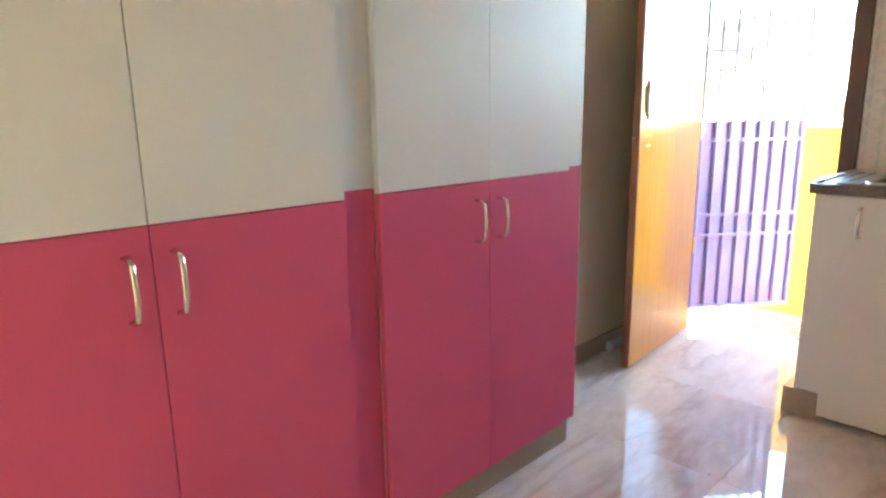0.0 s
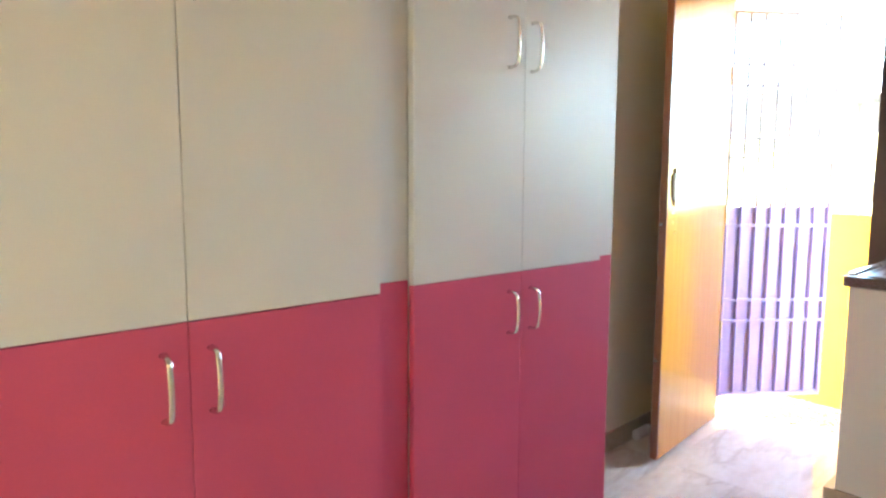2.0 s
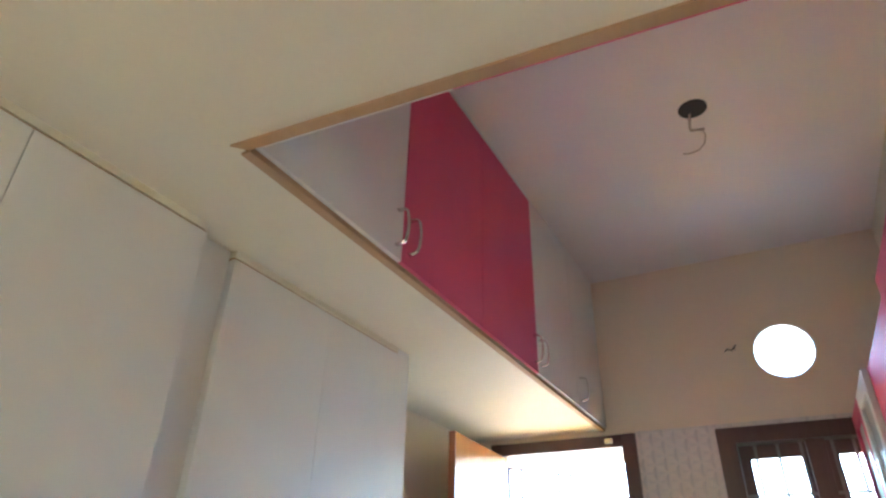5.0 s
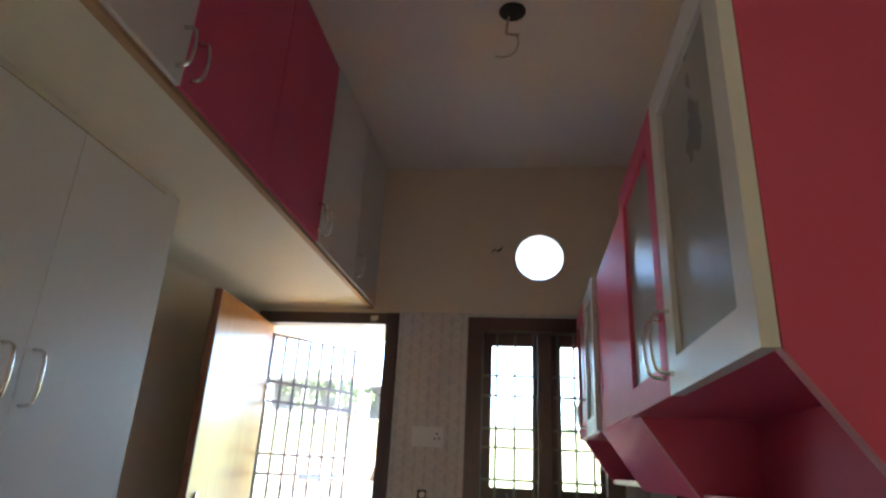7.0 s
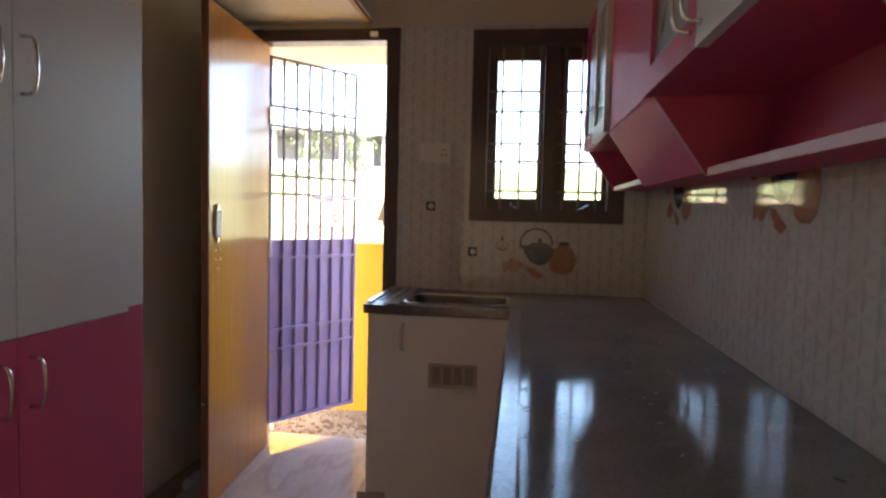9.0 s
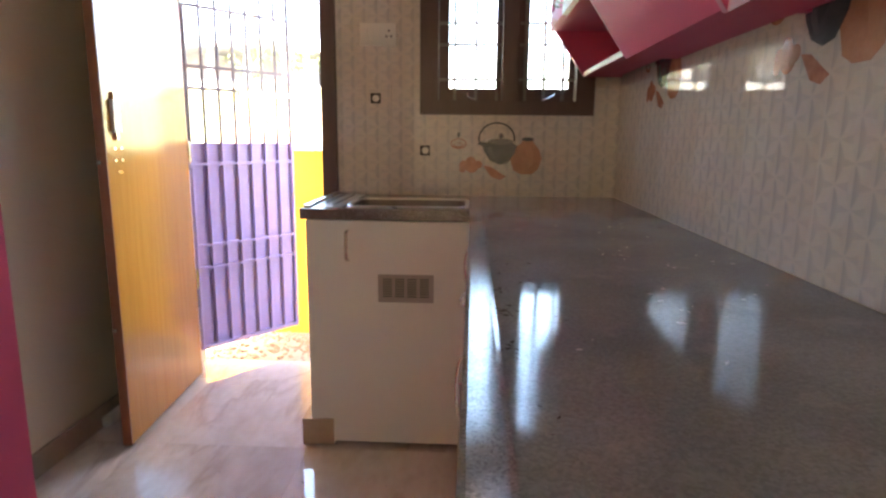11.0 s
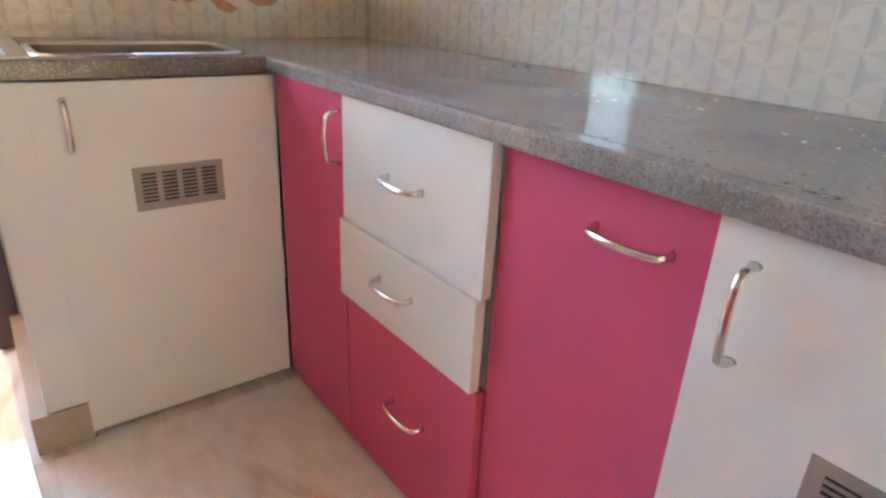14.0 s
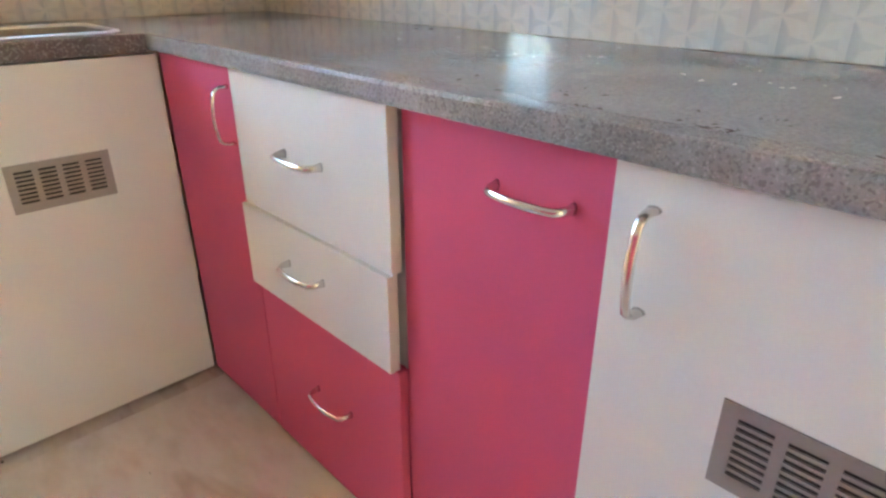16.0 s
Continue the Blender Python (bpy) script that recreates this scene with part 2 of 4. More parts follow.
CHROME = surface("brushed chrome", (0.72, 0.70, 0.67), rough=0.22, metal=1.0, dark=(0.6, 0.58, 0.55), fine=200, bump=0.02, rough_var=0.08)
STEEL = surface("stainless steel", (0.55, 0.54, 0.52), rough=0.3, metal=1.0, dark=(0.42, 0.38, 0.33), scale=8, fine=200, bump=0.03)
# darker copy of the sink steel: shade of bowl and groove in the colour
BOWL = surface("dull sink steel darkened for shade", (0.20, 0.17, 0.15), rough=0.42, metal=0.7, dark=(0.13, 0.105, 0.09), scale=9, amount=0.8, fine=200, bump=0.03)
BRONZE = surface("dull brown metal", (0.36, 0.29, 0.23), rough=0.5, dark=(0.26, 0.20, 0.15), bump=0)
GALV = surface("galvanised iron", (0.55, 0.53, 0.56), rough=0.4, metal=0.5, dark=(0.42, 0.40, 0.43), scale=20, fine=200, bump=0.03)
VENT = surface("vent aluminium", (0.34, 0.30, 0.28), rough=0.42, metal=0.4, dark=(0.28, 0.245, 0.225), fine=200, bump=0.02)
# even black that carries the shade of gaps, slots and holes
BLACK = surface("black for shade in gaps and holes", (0.02, 0.018, 0.018), rough=0.8, bump=0)
VIOLET = surface("violet enamel", (0.37, 0.285, 0.53), rough=0.38, dark=(0.30, 0.225, 0.45), scale=5, amount=0.7, fine=80, bump=0.06, bump_scale=30)
IRON = surface("grey painted iron", (0.16, 0.13, 0.17), rough=0.45, dark=(0.11, 0.09, 0.11), scale=9, fine=90, bump=0.05)
GRILLE = surface("window grille paint", (0.20, 0.17, 0.15), rough=0.45, dark=(0.14, 0.11, 0.1), scale=9, fine=90, bump=0.05)
YELLOW = surface("yellow compound wall paint", (0.62, 0.345, 0.012), rough=0.7, dark=(0.55, 0.295, 0.010), scale=2, amount=0.6, fine=60, bump=0.15)
SAND = surface("sandy ground", (0.24, 0.205, 0.16), rough=0.95, dark=(0.18, 0.145, 0.11), scale=4, amount=0.9, fine=60, bump=0.5, bump_scale=35)
PEBBLE = surface("gravel and dry litter", (0.24, 0.165, 0.10), rough=0.9, dark=(0.17, 0.115, 0.07), scale=15, amount=0.9, fine=80, bump=0.2)
CONCRETE = surface("bare concrete", (0.30, 0.29, 0.28), rough=0.85, dark=(0.20, 0.19, 0.185), scale=0.8, amount=0.8, fine=8, bump=0.1)
PLASTER = surface("outside plaster", (0.74, 0.64, 0.50), rough=0.8, dark=(0.66, 0.56, 0.43), scale=2, fine=60, bump=0.15)
PLASTIC = surface("white plastic", (0.78, 0.77, 0.73), rough=0.35, dark=(0.72, 0.70, 0.65), fine=200, bump=0)
CHARCOAL = surface("charcoal print", (0.055, 0.065, 0.075), rough=0.06, dark=(0.10, 0.11, 0.12), scale=20, amount=0.9, bump=0)
CLAY = surface("terracotta print", (0.42, 0.19, 0.11), rough=0.06, dark=(0.52, 0.28, 0.18), scale=18, amount=0.9, bump=0)
BLUSH = surface("blush print", (0.50, 0.25, 0.17), rough=0.06, dark=(0.36, 0.14, 0.09), scale=40, amount=0.9, bump=0)
SLATE = surface("slate grey print", (0.13, 0.145, 0.15), rough=0.06, dark=(0.09, 0.10, 0.11), scale=22, amount=0.9, bump=0)
SHELL = surface("pale terracotta print", (0.52, 0.27, 0.17), rough=0.06, dark=(0.46, 0.22, 0.13), scale=18, amount=0.9, bump=0)
GRASS = surface("dry green grass", (0.17, 0.19, 0.075), rough=0.95, dark=(0.22, 0.19, 0.09), scale=0.6, amount=0.9, fine=6, bump=0.2, bump_scale=4)
LEAF = surface("leaves", (0.12, 0.15, 0.06), rough=0.6, dark=(0.08, 0.11, 0.04), scale=3, amount=0.9, bump=0)
BARK = surface("bark", (0.14, 0.10, 0.07), rough=0.9, dark=(0.08, 0.06, 0.04), scale=9, bump=0.3)
THATCH = surface("dry palm thatch", (0.34, 0.25, 0.15), rough=0.95, dark=(0.2, 0.14, 0.08), scale=8, stretch=(6, 6, 1), bump=0.4)
FLOOR = marble("polished cream marble tile")
TILE_X = pinwheel("printed wall tile, end wall", 0)
TILE_Y = pinwheel("printed wall tile, long wall", 1)
GRANITE = granite("grey-brown granite")
# paler than the worktop granite: reflected light is put into this edge's colour
NOSING = speckled("granite edge paled for reflection", (0.31, 0.295, 0.285), (0.20, 0.185, 0.175))
EDGESTONE = speckled("dark granite edge", (0.15, 0.115, 0.105), (0.09, 0.07, 0.065))
GLASS = clear_glass("window glass")
FROST = surface("frosted cabinet glass", (0.30, 0.29, 0.27), rough=0.3, dark=(0.25, 0.24, 0.22), scale=6, fine=300, bump=0.05, bump_scale=300)


# ---- building blocks ----
def mesh_of(bm, name):
    bmesh.ops.recalc_face_normals(bm, faces=bm.faces)
    me = bpy.data.meshes.new(name)
    bm.to_mesh(me)
    bm.free()
    return me


BASE = {}


def thing(name, label="", category="", at=(0, 0, 0), turn=0.0, group="", kind=""):
    ob = new(name)
    ob.empty_display_size = 0.05
    ob.matrix_world = pose(*at, 0, 0, turn)
    BASE[ob.name] = Vector(at) if not turn else Vector((0, 0, 0))
    return tagged(ob, label, category, group, kind)


def part(name, bm, material, parent, label="", smooth=False):
    """Links a bmesh as one mesh under a thing or a part. Its points are in the world, or in the thing's own frame where that is turned."""
    base = BASE.get(parent.name, Vector((0, 0, 0)))
    bmesh.ops.translate(bm, verts=bm.verts, vec=-base)
    me = mesh_of(bm, name)
    me.materials.append(material)
    if smooth:
        for p in me.polygons:
            p.use_smooth = True
    ob = new(name, me)
    ob.parent = parent
    BASE[ob.name] = base
    return tagged(ob, label)


def solid(name, bm, material, label="", category="", kind="structure", group="", smooth=False):
    me = mesh_of(bm, name)
    me.materials.append(material)
    if smooth:
        for p in me.polygons:
            p.use_smooth = True
    ob = new(name, me)
    return tagged(ob, label, category, group, kind)


def box(x0, x1, y0, y1, z0, z1, bevel=0.0, bm=None):
    bm = bm or bmesh.new()
    cube = bmesh.ops.create_cube(bm, size=1.0, matrix=Matrix.LocRotScale(((x0 + x1) / 2, (y0 + y1) / 2, (z0 + z1) / 2), None, (abs(x1 - x0), abs(y1 - y0), abs(z1 - z0))))
    if bevel:
        edges = list({e for v in cube["verts"] for e in v.link_edges})
        bmesh.ops.bevel(bm, geom=edges, offset=bevel, segments=2, affect="EDGES", profile=0.7)
    return bm


def boxes(rows, bevel=0.0):
    bm = bmesh.new()
    for r in rows:
        one = box(*r, bevel=bevel)
        me = bpy.data.meshes.new("tmp")
        one.to_mesh(me)
        one.free()
        bm.from_mesh(me)
        bpy.data.meshes.remove(me)
    return bm


def ring(axis, a0, a1, b0, b1, wa0, wa1, wb0, wb1, lo, hi):
    """One joined rectangular frame across an axis; w: the widths of its four members."""
    bm = bmesh.new()

    def place(p, h):
        return {"x": (h, p[0], p[1]), "y": (p[0], h, p[1]), "z": (p[0], p[1], h)}[axis]

    outer = [(a0, b0), (a1, b0), (a1, b1), (a0, b1)]
    inner = [(a0 + wa0, b0 + wb0), (a1 - wa1, b0 + wb0), (a1 - wa1, b1 - wb1), (a0 + wa0, b1 - wb1)]
    v = {(k, h): [bm.verts.new(place(p, h)) for p in pts] for k, pts in (("o", outer), ("i", inner)) for h in (lo, hi)}
    for i in range(4):
        j = (i + 1) % 4
        for h in (lo, hi):
            bm.faces.new((v["o", h][i], v["o", h][j], v["i", h][j], v["i", h][i]))
        for k in ("o", "i"):
            bm.faces.new((v[k, lo][i], v[k, lo][j], v[k, hi][j], v[k, hi][i]))
    return bm


def rod(a, b, r, n=10, bm=None):
    bm = bm or bmesh.new()
    a, b = Vector(a), Vector(b)
    turn = (b - a).to_track_quat("Z", "Y").to_matrix().to_4x4()
    bmesh.ops.create_cone(bm, cap_ends=True, segments=n, radius1=r, radius2=r, depth=(b - a).length, matrix=Matrix.Translation((a + b) / 2) @ turn)
    return bm


def prism(points, axis, lo, hi):
    """A polygon extruded along an axis ('x', 'y' or 'z'); points are the other two coordinates in order."""
    bm = bmesh.new()

    def place(p, h):
        return {"x": (h, p[0], p[1]), "y": (p[0], h, p[1]), "z": (p[0], p[1], h)}[axis]

    low = [bm.verts.new(place(p, lo)) for p in points]
    high = [bm.verts.new(place(p, hi)) for p in points]
    bm.faces.new(low)
    bm.faces.new(high)
    for i in range(len(points)):
        j = (i + 1) % len(points)
        bm.faces.new((low[i], low[j], high[j], high[i]))
    return bm


def tube(points, r, n=8):
    """A round bar swept along points."""
    bm = bmesh.new()
    rings = []
    pts = [Vector(p) for p in points]
    for i, p in enumerate(pts):
        d = (pts[min(i + 1, len(pts) - 1)] - pts[max(i - 1, 0)]).normalized()
        q = d.to_track_quat("Z", "Y")
        rings.append([bm.verts.new(p + q @ Vector((r * math.cos(2 * math.pi * k / n), r * math.sin(2 * math.pi * k / n), 0))) for k in range(n)])
    for a, b in zip(rings, rings[1:]):
        for k in range(n):
            bm.faces.new((a[k], a[(k + 1) % n], b[(k + 1) % n], b[k]))
    bm.faces.new(rings[0])
    bm.faces.new(rings[-1])
    return bm


def handle_mesh(length, reach=0.033):
    """A bowed pull along local z that stands out along local x: a flattened bar that bends down to two flared feet."""
    bm = bmesh.new()
    half = length / 2 - 0.005
    path = [(0.0, -half, 1.45), (0.006, -half, 1.2), (0.015, -half + 0.0005, 1.05), (0.021, -half + 0.003, 1.0)]
    for i in range(9):
        q = -1 + 0.25 * i
        path.append((reach - 0.006 * q * q, q * (half - 0.008), 0.95))
    path += [(x, -z, w) for x, z, w in path[3::-1]]
    rings = []
    for i, (x, z, w) in enumerate(path):
        a, b = path[max(i - 1, 0)], path[min(i + 1, len(path) - 1)]
        dx, dz = b[0] - a[0], b[1] - a[1]
        n = math.hypot(dx, dz)
        nx, nz = dz / n, -dx / n
        loop = []
        for k in range(8):
            u, v = 0.0032 * w * math.cos(k * math.pi / 4), 0.0056 * w * math.sin(k * math.pi / 4)
            loop.append(bm.verts.new((x + nx * u, v, z + nz * u)))
        rings.append(loop)
    for a, b in zip(rings, rings[1:]):
        for k in range(8):
            bm.faces.new((a[k], a[(k + 1) % 8], b[(k + 1) % 8], b[k]))
    bm.faces.new(rings[0])
    bm.faces.new(rings[-1])
    me = mesh_of(bm, "handle")
    for p in me.polygons:
        p.use_smooth = len(p.vertices) == 4
    return me


HANDLES = {}


def handle(parent, at, out, along="z", length=0.118):
    """A chrome pull on a door; out: '+x', '-x', '-y', '+y'; along: 'z' or, lying, 'y'."""
    if length not in HANDLES:
        HANDLES[length] = handle_mesh(length)
        HANDLES[length].materials.append(CHROME)
    ob = new("handle", HANDLES[length])
    ob.parent = parent
    turn = {"+x": 0, "+y": 90, "-x": 180, "-y": -90}[out]
    base = BASE.get(parent.name, Vector((0, 0, 0)))
    ob.matrix_local = Matrix.Translation(Vector(at) - base) @ pose(0, 0, 0, 0, 0, turn) @ pose(0, 0, 0, 90 if along != "z" else 0, 0, 0)
    return tagged(ob, "bowed chrome pull handle")


# ---- large structure ----
WX, EX, CZ = -1.41, 0.590, 2.925        # west wall face, east tile face, ceiling
SY = -4.6                               # south wall face
YW = 0.23                               # end wall's outer face


def end_wall():
    T = 0.008
    bm = boxes([
        (-1.66, -1.32, T, YW, -0.1, 2.105), (-0.582, -0.23, T, YW, -0.1, 2.105), (0.486, 0.75, T, YW, -0.1, 2.105),
        (-0.23, 0.486, T, YW, -0.1, 1.196), (-0.23, 0.486, T, YW, 2.09, 2.105), (-1.66, -0.30, T, YW, 2.105, CZ), (0.54, 0.75, T, YW, 2.105, CZ),
    ])
    # panel with the round ventilator hole
    cx, cz, r, n = 0.12, 2.412, 0.126, 48
    x0, x1, z0, z1 = -0.30, 0.54, 2.105, CZ
    inner, outer = {}, {}
    for y in (T, YW):
        inner[y], outer[y] = [], []
        for k in range(n):
            c, s = math.cos(2 * math.pi * k / n), math.sin(2 * math.pi * k / n)
            t = min(((x1 - cx) if c > 0 else (x0 - cx)) / c if abs(c) > 1e-6 else 9e9, ((z1 - cz) if s > 0 else (z0 - cz)) / s if abs(s) > 1e-6 else 9e9)
            inner[y].append(bm.verts.new((cx + r * c, y, cz + r * s)))
            outer[y].append(bm.verts.new((cx + t * c, y, cz + t * s)))
        for k in range(n):
            j = (k + 1) % n
            bm.faces.new((inner[y][k], inner[y][j], outer[y][j], outer[y][k]))
        for x, z in ((x0, z0), (x1, z0), (x0, z1), (x1, z1)):
            best = sorted(range(n), key=lambda k: (outer[y][k].co.x - x) ** 2 + (outer[y][k].co.z - z) ** 2)[:2]
            a, b = sorted(best)
            bm.faces.new((outer[y][a], outer[y][b], bm.verts.new((x, y, z))))
    for k in range(n):
        j = (k + 1) % n
        bm.faces.new((inner[T][k], inner[T][j], inner[YW][j], inner[YW][k]))
    return solid("wall_north", bm, PEACH, "peach painted end wall with door, window and round ventilator", "wall")


end_wall()
vent_ring = bmesh.new()
for y0, y1 in ((0.004, 0.232),):
    n = 48
    loops = []
    for r, y in ((0.126, y0), (0.119, y0), (0.119, y1), (0.126, y1)):
        loops.append([vent_ring.verts.new((0.12 + r * math.cos(2 * math.pi * k / n), y, 2.412 + r * math.sin(2 * math.pi * k / n))) for k in range(n)])
    for i in range(4):
        for k in range(n):
            vent_ring.faces.new((loops[i][k], loops[i][(k + 1) % n], loops[(i + 1) % 4][(k + 1) % n], loops[(i + 1) % 4][k]))
solid("ventilator_ring", vent_ring, PLASTIC, "white pipe ring lining the round wall opening", "ventilator", smooth=False)

solid("wall_east", boxes([(0.598, 0.75, SY - 0.15, 0.008, -0.1, CZ)]), CREAM, "cream painted long wall behind the tiles", "wall")
solid("wall_west", boxes([(WX - 0.25, WX, SY - 0.15, 0.008, -0.1, CZ)]), CREAM, "cream painted wall behind the wardrobes", "wall")
solid("wall_west_pier", boxes([(WX, -0.985, SY, -2.912, 0.0, 2.13)], 0.004), CREAM, "cream plastered pier beside the wardrobe", "wall")
# closing wall out of view; its opening is added to let the fill in
solid("wall_south", boxes([(WX, -0.7, SY - 0.15, SY, -0.1, CZ), (0.45, 0.598, SY - 0.15, SY, -0.1, CZ), (-0.7, 0.45, SY - 0.15, SY, 2.1, CZ)]), CREAM,
      "unseen cream wall with an added entrance opening", "wall")
# added unseen hall, closed but for the lamp's window, that shapes the fill light
solid("hall_wall_east", boxes([(2.2, 2.35, -6.15, SY, -0.1, CZ)]), CREAM, "added unseen cream hall wall", "wall")
solid("hall_wall_north", boxes([(0.75, 2.2, SY - 0.15, SY, -0.1, CZ), (-3.0, -1.66, SY - 0.15, SY, -0.1, CZ)]), CREAM, "added unseen cream hall wall", "wall")
solid("hall_wall_south", boxes([(-3.15, 2.2, -6.15, -6.0, -0.1, CZ)]), CREAM,
      "added unseen closed cream hall wall", "wall")
# unseen slab, added only to block the sun from the hall opening
solid("hall_sun_block", boxes([(-4.1, -3.155, -6.6, -4.2, 2.12, 2.22)], 0.004), PLASTER, "unseen plastered slab added to keep sun out of the hall", "sunshade")
solid("hall_wall_west", boxes([(-3.15, -3.0, -6.0, -5.90, -0.1, CZ), (-3.15, -3.0, -4.84, SY, -0.1, CZ), (-3.15, -3.0, -5.90, -4.84, -0.1, 0.9), (-3.15, -3.0, -5.90, -4.84, 2.1, CZ)]), CREAM,
      "added unseen cream hall wall with the fill lamp's opening", "wall")
solid("hall_floor", boxes([(-3.15, 2.35, -6.15, SY - 0.15, -0.1, 0.0)]), FLOOR, "added unseen cream marble hall floor", "floor")
solid("hall_ceiling", boxes([(-3.15, 2.35, -6.15, SY - 0.15, CZ, CZ + 0.12)]), CEIL, "added unseen pale hall ceiling", "ceiling")
solid("ceiling", boxes([(WX - 0.25, 0.75, SY - 0.15, YW, CZ, CZ + 0.12)]), CEIL, "pale painted flat ceiling", "ceiling")
floor = solid("floor", boxes([(WX - 0.25, 0.75, SY - 0.15, 0.24, -0.1, -0.006)]), PLINTH, "bedding under polished cream marble floor tiles", "floor")

# loft slabs: one along the west wall, one across the room
solid("loft_slab", prism([(WX, -3.35), (0.597, -3.35), (0.597, -2.316), (-0.7325, -2.416), (-0.7325, 0.006), (WX, 0.006)], "z", 2.13, 2.158), SOFFIT,
      "cream painted L-shaped loft shelf under the ceiling", "loft")
solid("loft_lip_long", boxes([(-0.744, -0.722, -2.400, 0.004, 2.1255, 2.140)], 0.0015), LIP, "raw wooden edge strip of the loft shelf", "trim")
solid("loft_lip_cross", prism([(-0.744, -2.4275), (0.595, -2.3278), (0.595, -2.304), (-0.720, -2.4027)], "z", 2.125, 2.140), LIP, "raw wooden edge strip of the cross loft", "trim")


def loft_door(material, y0, y1, grip, label):
    ob = thing("loft_cabinet_door", label, "cabinet door", at=(-0.705, (y0 + y1) / 2, 2.135), group="loft doors")
    leaf = part("door_panel", box(-0.7315, -0.712, y0 + 0.002, y1 - 0.002, 2.141, 2.905, 0.002), material, ob)
    handle(ob, (-0.712, grip, 2.228), "+x", length=0.112)
    return leaf


loft_door(WHITE, -2.40, -1.888, -1.915, "white laminate loft cabinet door under the ceiling")
loft_door(PINK, -1.888, -1.408, -1.855, "pink laminate loft cabinet door under the ceiling")
loft_door(PINK, -1.408, -0.925, -0.955, "pink laminate loft cabinet door under the ceiling")
loft_door(WHITE, -0.925, -0.440, -0.895, "white laminate loft cabinet door under the ceiling")
loft_door(WHITE, -0.440, -0.002, -0.385, "white laminate loft cabinet door under the ceiling")
solid("loft_head_strip", boxes([(-0.7315, -0.714, -2.40, 0.004, 2.906, 2.924)]), WHITE, "white strip above the loft doors", "trim")
for material, x0, x1, word in ((WHITE, -0.71, -0.325, "white"), (PINK, -0.325, 0.13, "pink"), (PINK, 0.13, 0.590, "pink")):
    ob = thing("loft_cabinet_door", word + " laminate door of the loft across the room", "cabinet door", at=((x0 + x1) / 2, -2.39, 2.135), group="loft doors")
    f = lambda x: -2.4015 + 0.0752 * (x + 0.72)
    part("door_panel", prism([(x0 + 0.002, f(x0)), (x1 - 0.002, f(x1)), (x1 - 0.002, f(x1) + 0.016), (x0 + 0.002, f(x0) + 0.016)], "z", 2.140, 2.905), material, ob)


# ---- doorway ----
def door_frame():
    ob = thing("door_1", "dark stained wooden door frame of the back doorway", "door frame", at=(-0.95, 0, 0), kind="structure")
    part("jamb", box(-1.32, -1.266, -0.014, 0.045, 0, 2.105, 0.004), WOOD, ob)
    part("jamb", box(-0.646, -0.582, -0.014, 0.085, 0, 2.105, 0.004), WOOD, ob)
    part("lintel", box(-1.266, -0.646, -0.012, 0.085, 2.045, 2.103, 0.003), WOOD, ob)
    part("bolt_keeper", box(-0.725, -0.685, -0.018, -0.012, 2.062, 2.088, 0.002), CHROME, ob, "small metal bolt keeper")


door_frame()


def door_leaf():
    ang = math.degrees(math.atan2(-0.676, 0.045))
    ob = thing("wooden_door", "varnished orange teak door standing open into the kitchen", "door", at=(-1.247, 0.028, 0.012), turn=ang)
    # local x runs from the hinge to the free edge, local +y faces the room
    part("leaf", box(0.0, 0.668, -0.030, 0.0, 0.0, 2.025, 0.002), TEAK, ob)
    part("edge_strip", box(0.6685, 0.676, -0.031, 0.001, 0.0, 2.026, 0.002), LEAFEDGE, ob, "reddish brown door edge strip")
    plate = part("latch_plate", box(0.581, 0.628, 0.0, 0.012, 1.098, 1.205, 0.004), PLASTIC, ob, "pale metal latch plate")
    for z in (1.09, 1.213):
        part("latch_bolt", box(0.598, 0.611, 0.001, 0.010, z - 0.018, z + 0.018, 0.002), CHROME, plate)
    for x, z in ((0.574, 1.045), (0.618, 1.045), (0.574, 1.005), (0.618, 1.005), (0.586, 0.965), (0.602, 0.965)):
        part("screw", rod((x, 0, z), (x, 0.0035, z), 0.0055, 10), CHROME, ob)
    for z in (0.45, 1.02, 1.68):
        part("hinge", rod((0.0, 0.004, z - 0.045), (0.0, 0.004, z + 0.045), 0.007, 10), CHROME, ob)
    part("tower_bolt", rod((0.672, -0.018, 1.0), (0.686, -0.018, 1.0), 0.006, 10), CHROME, ob)
    part("tower_bolt", rod((0.672, -0.018, 0.43), (0.686, -0.018, 0.43), 0.006, 10), CHROME, ob)


door_leaf()


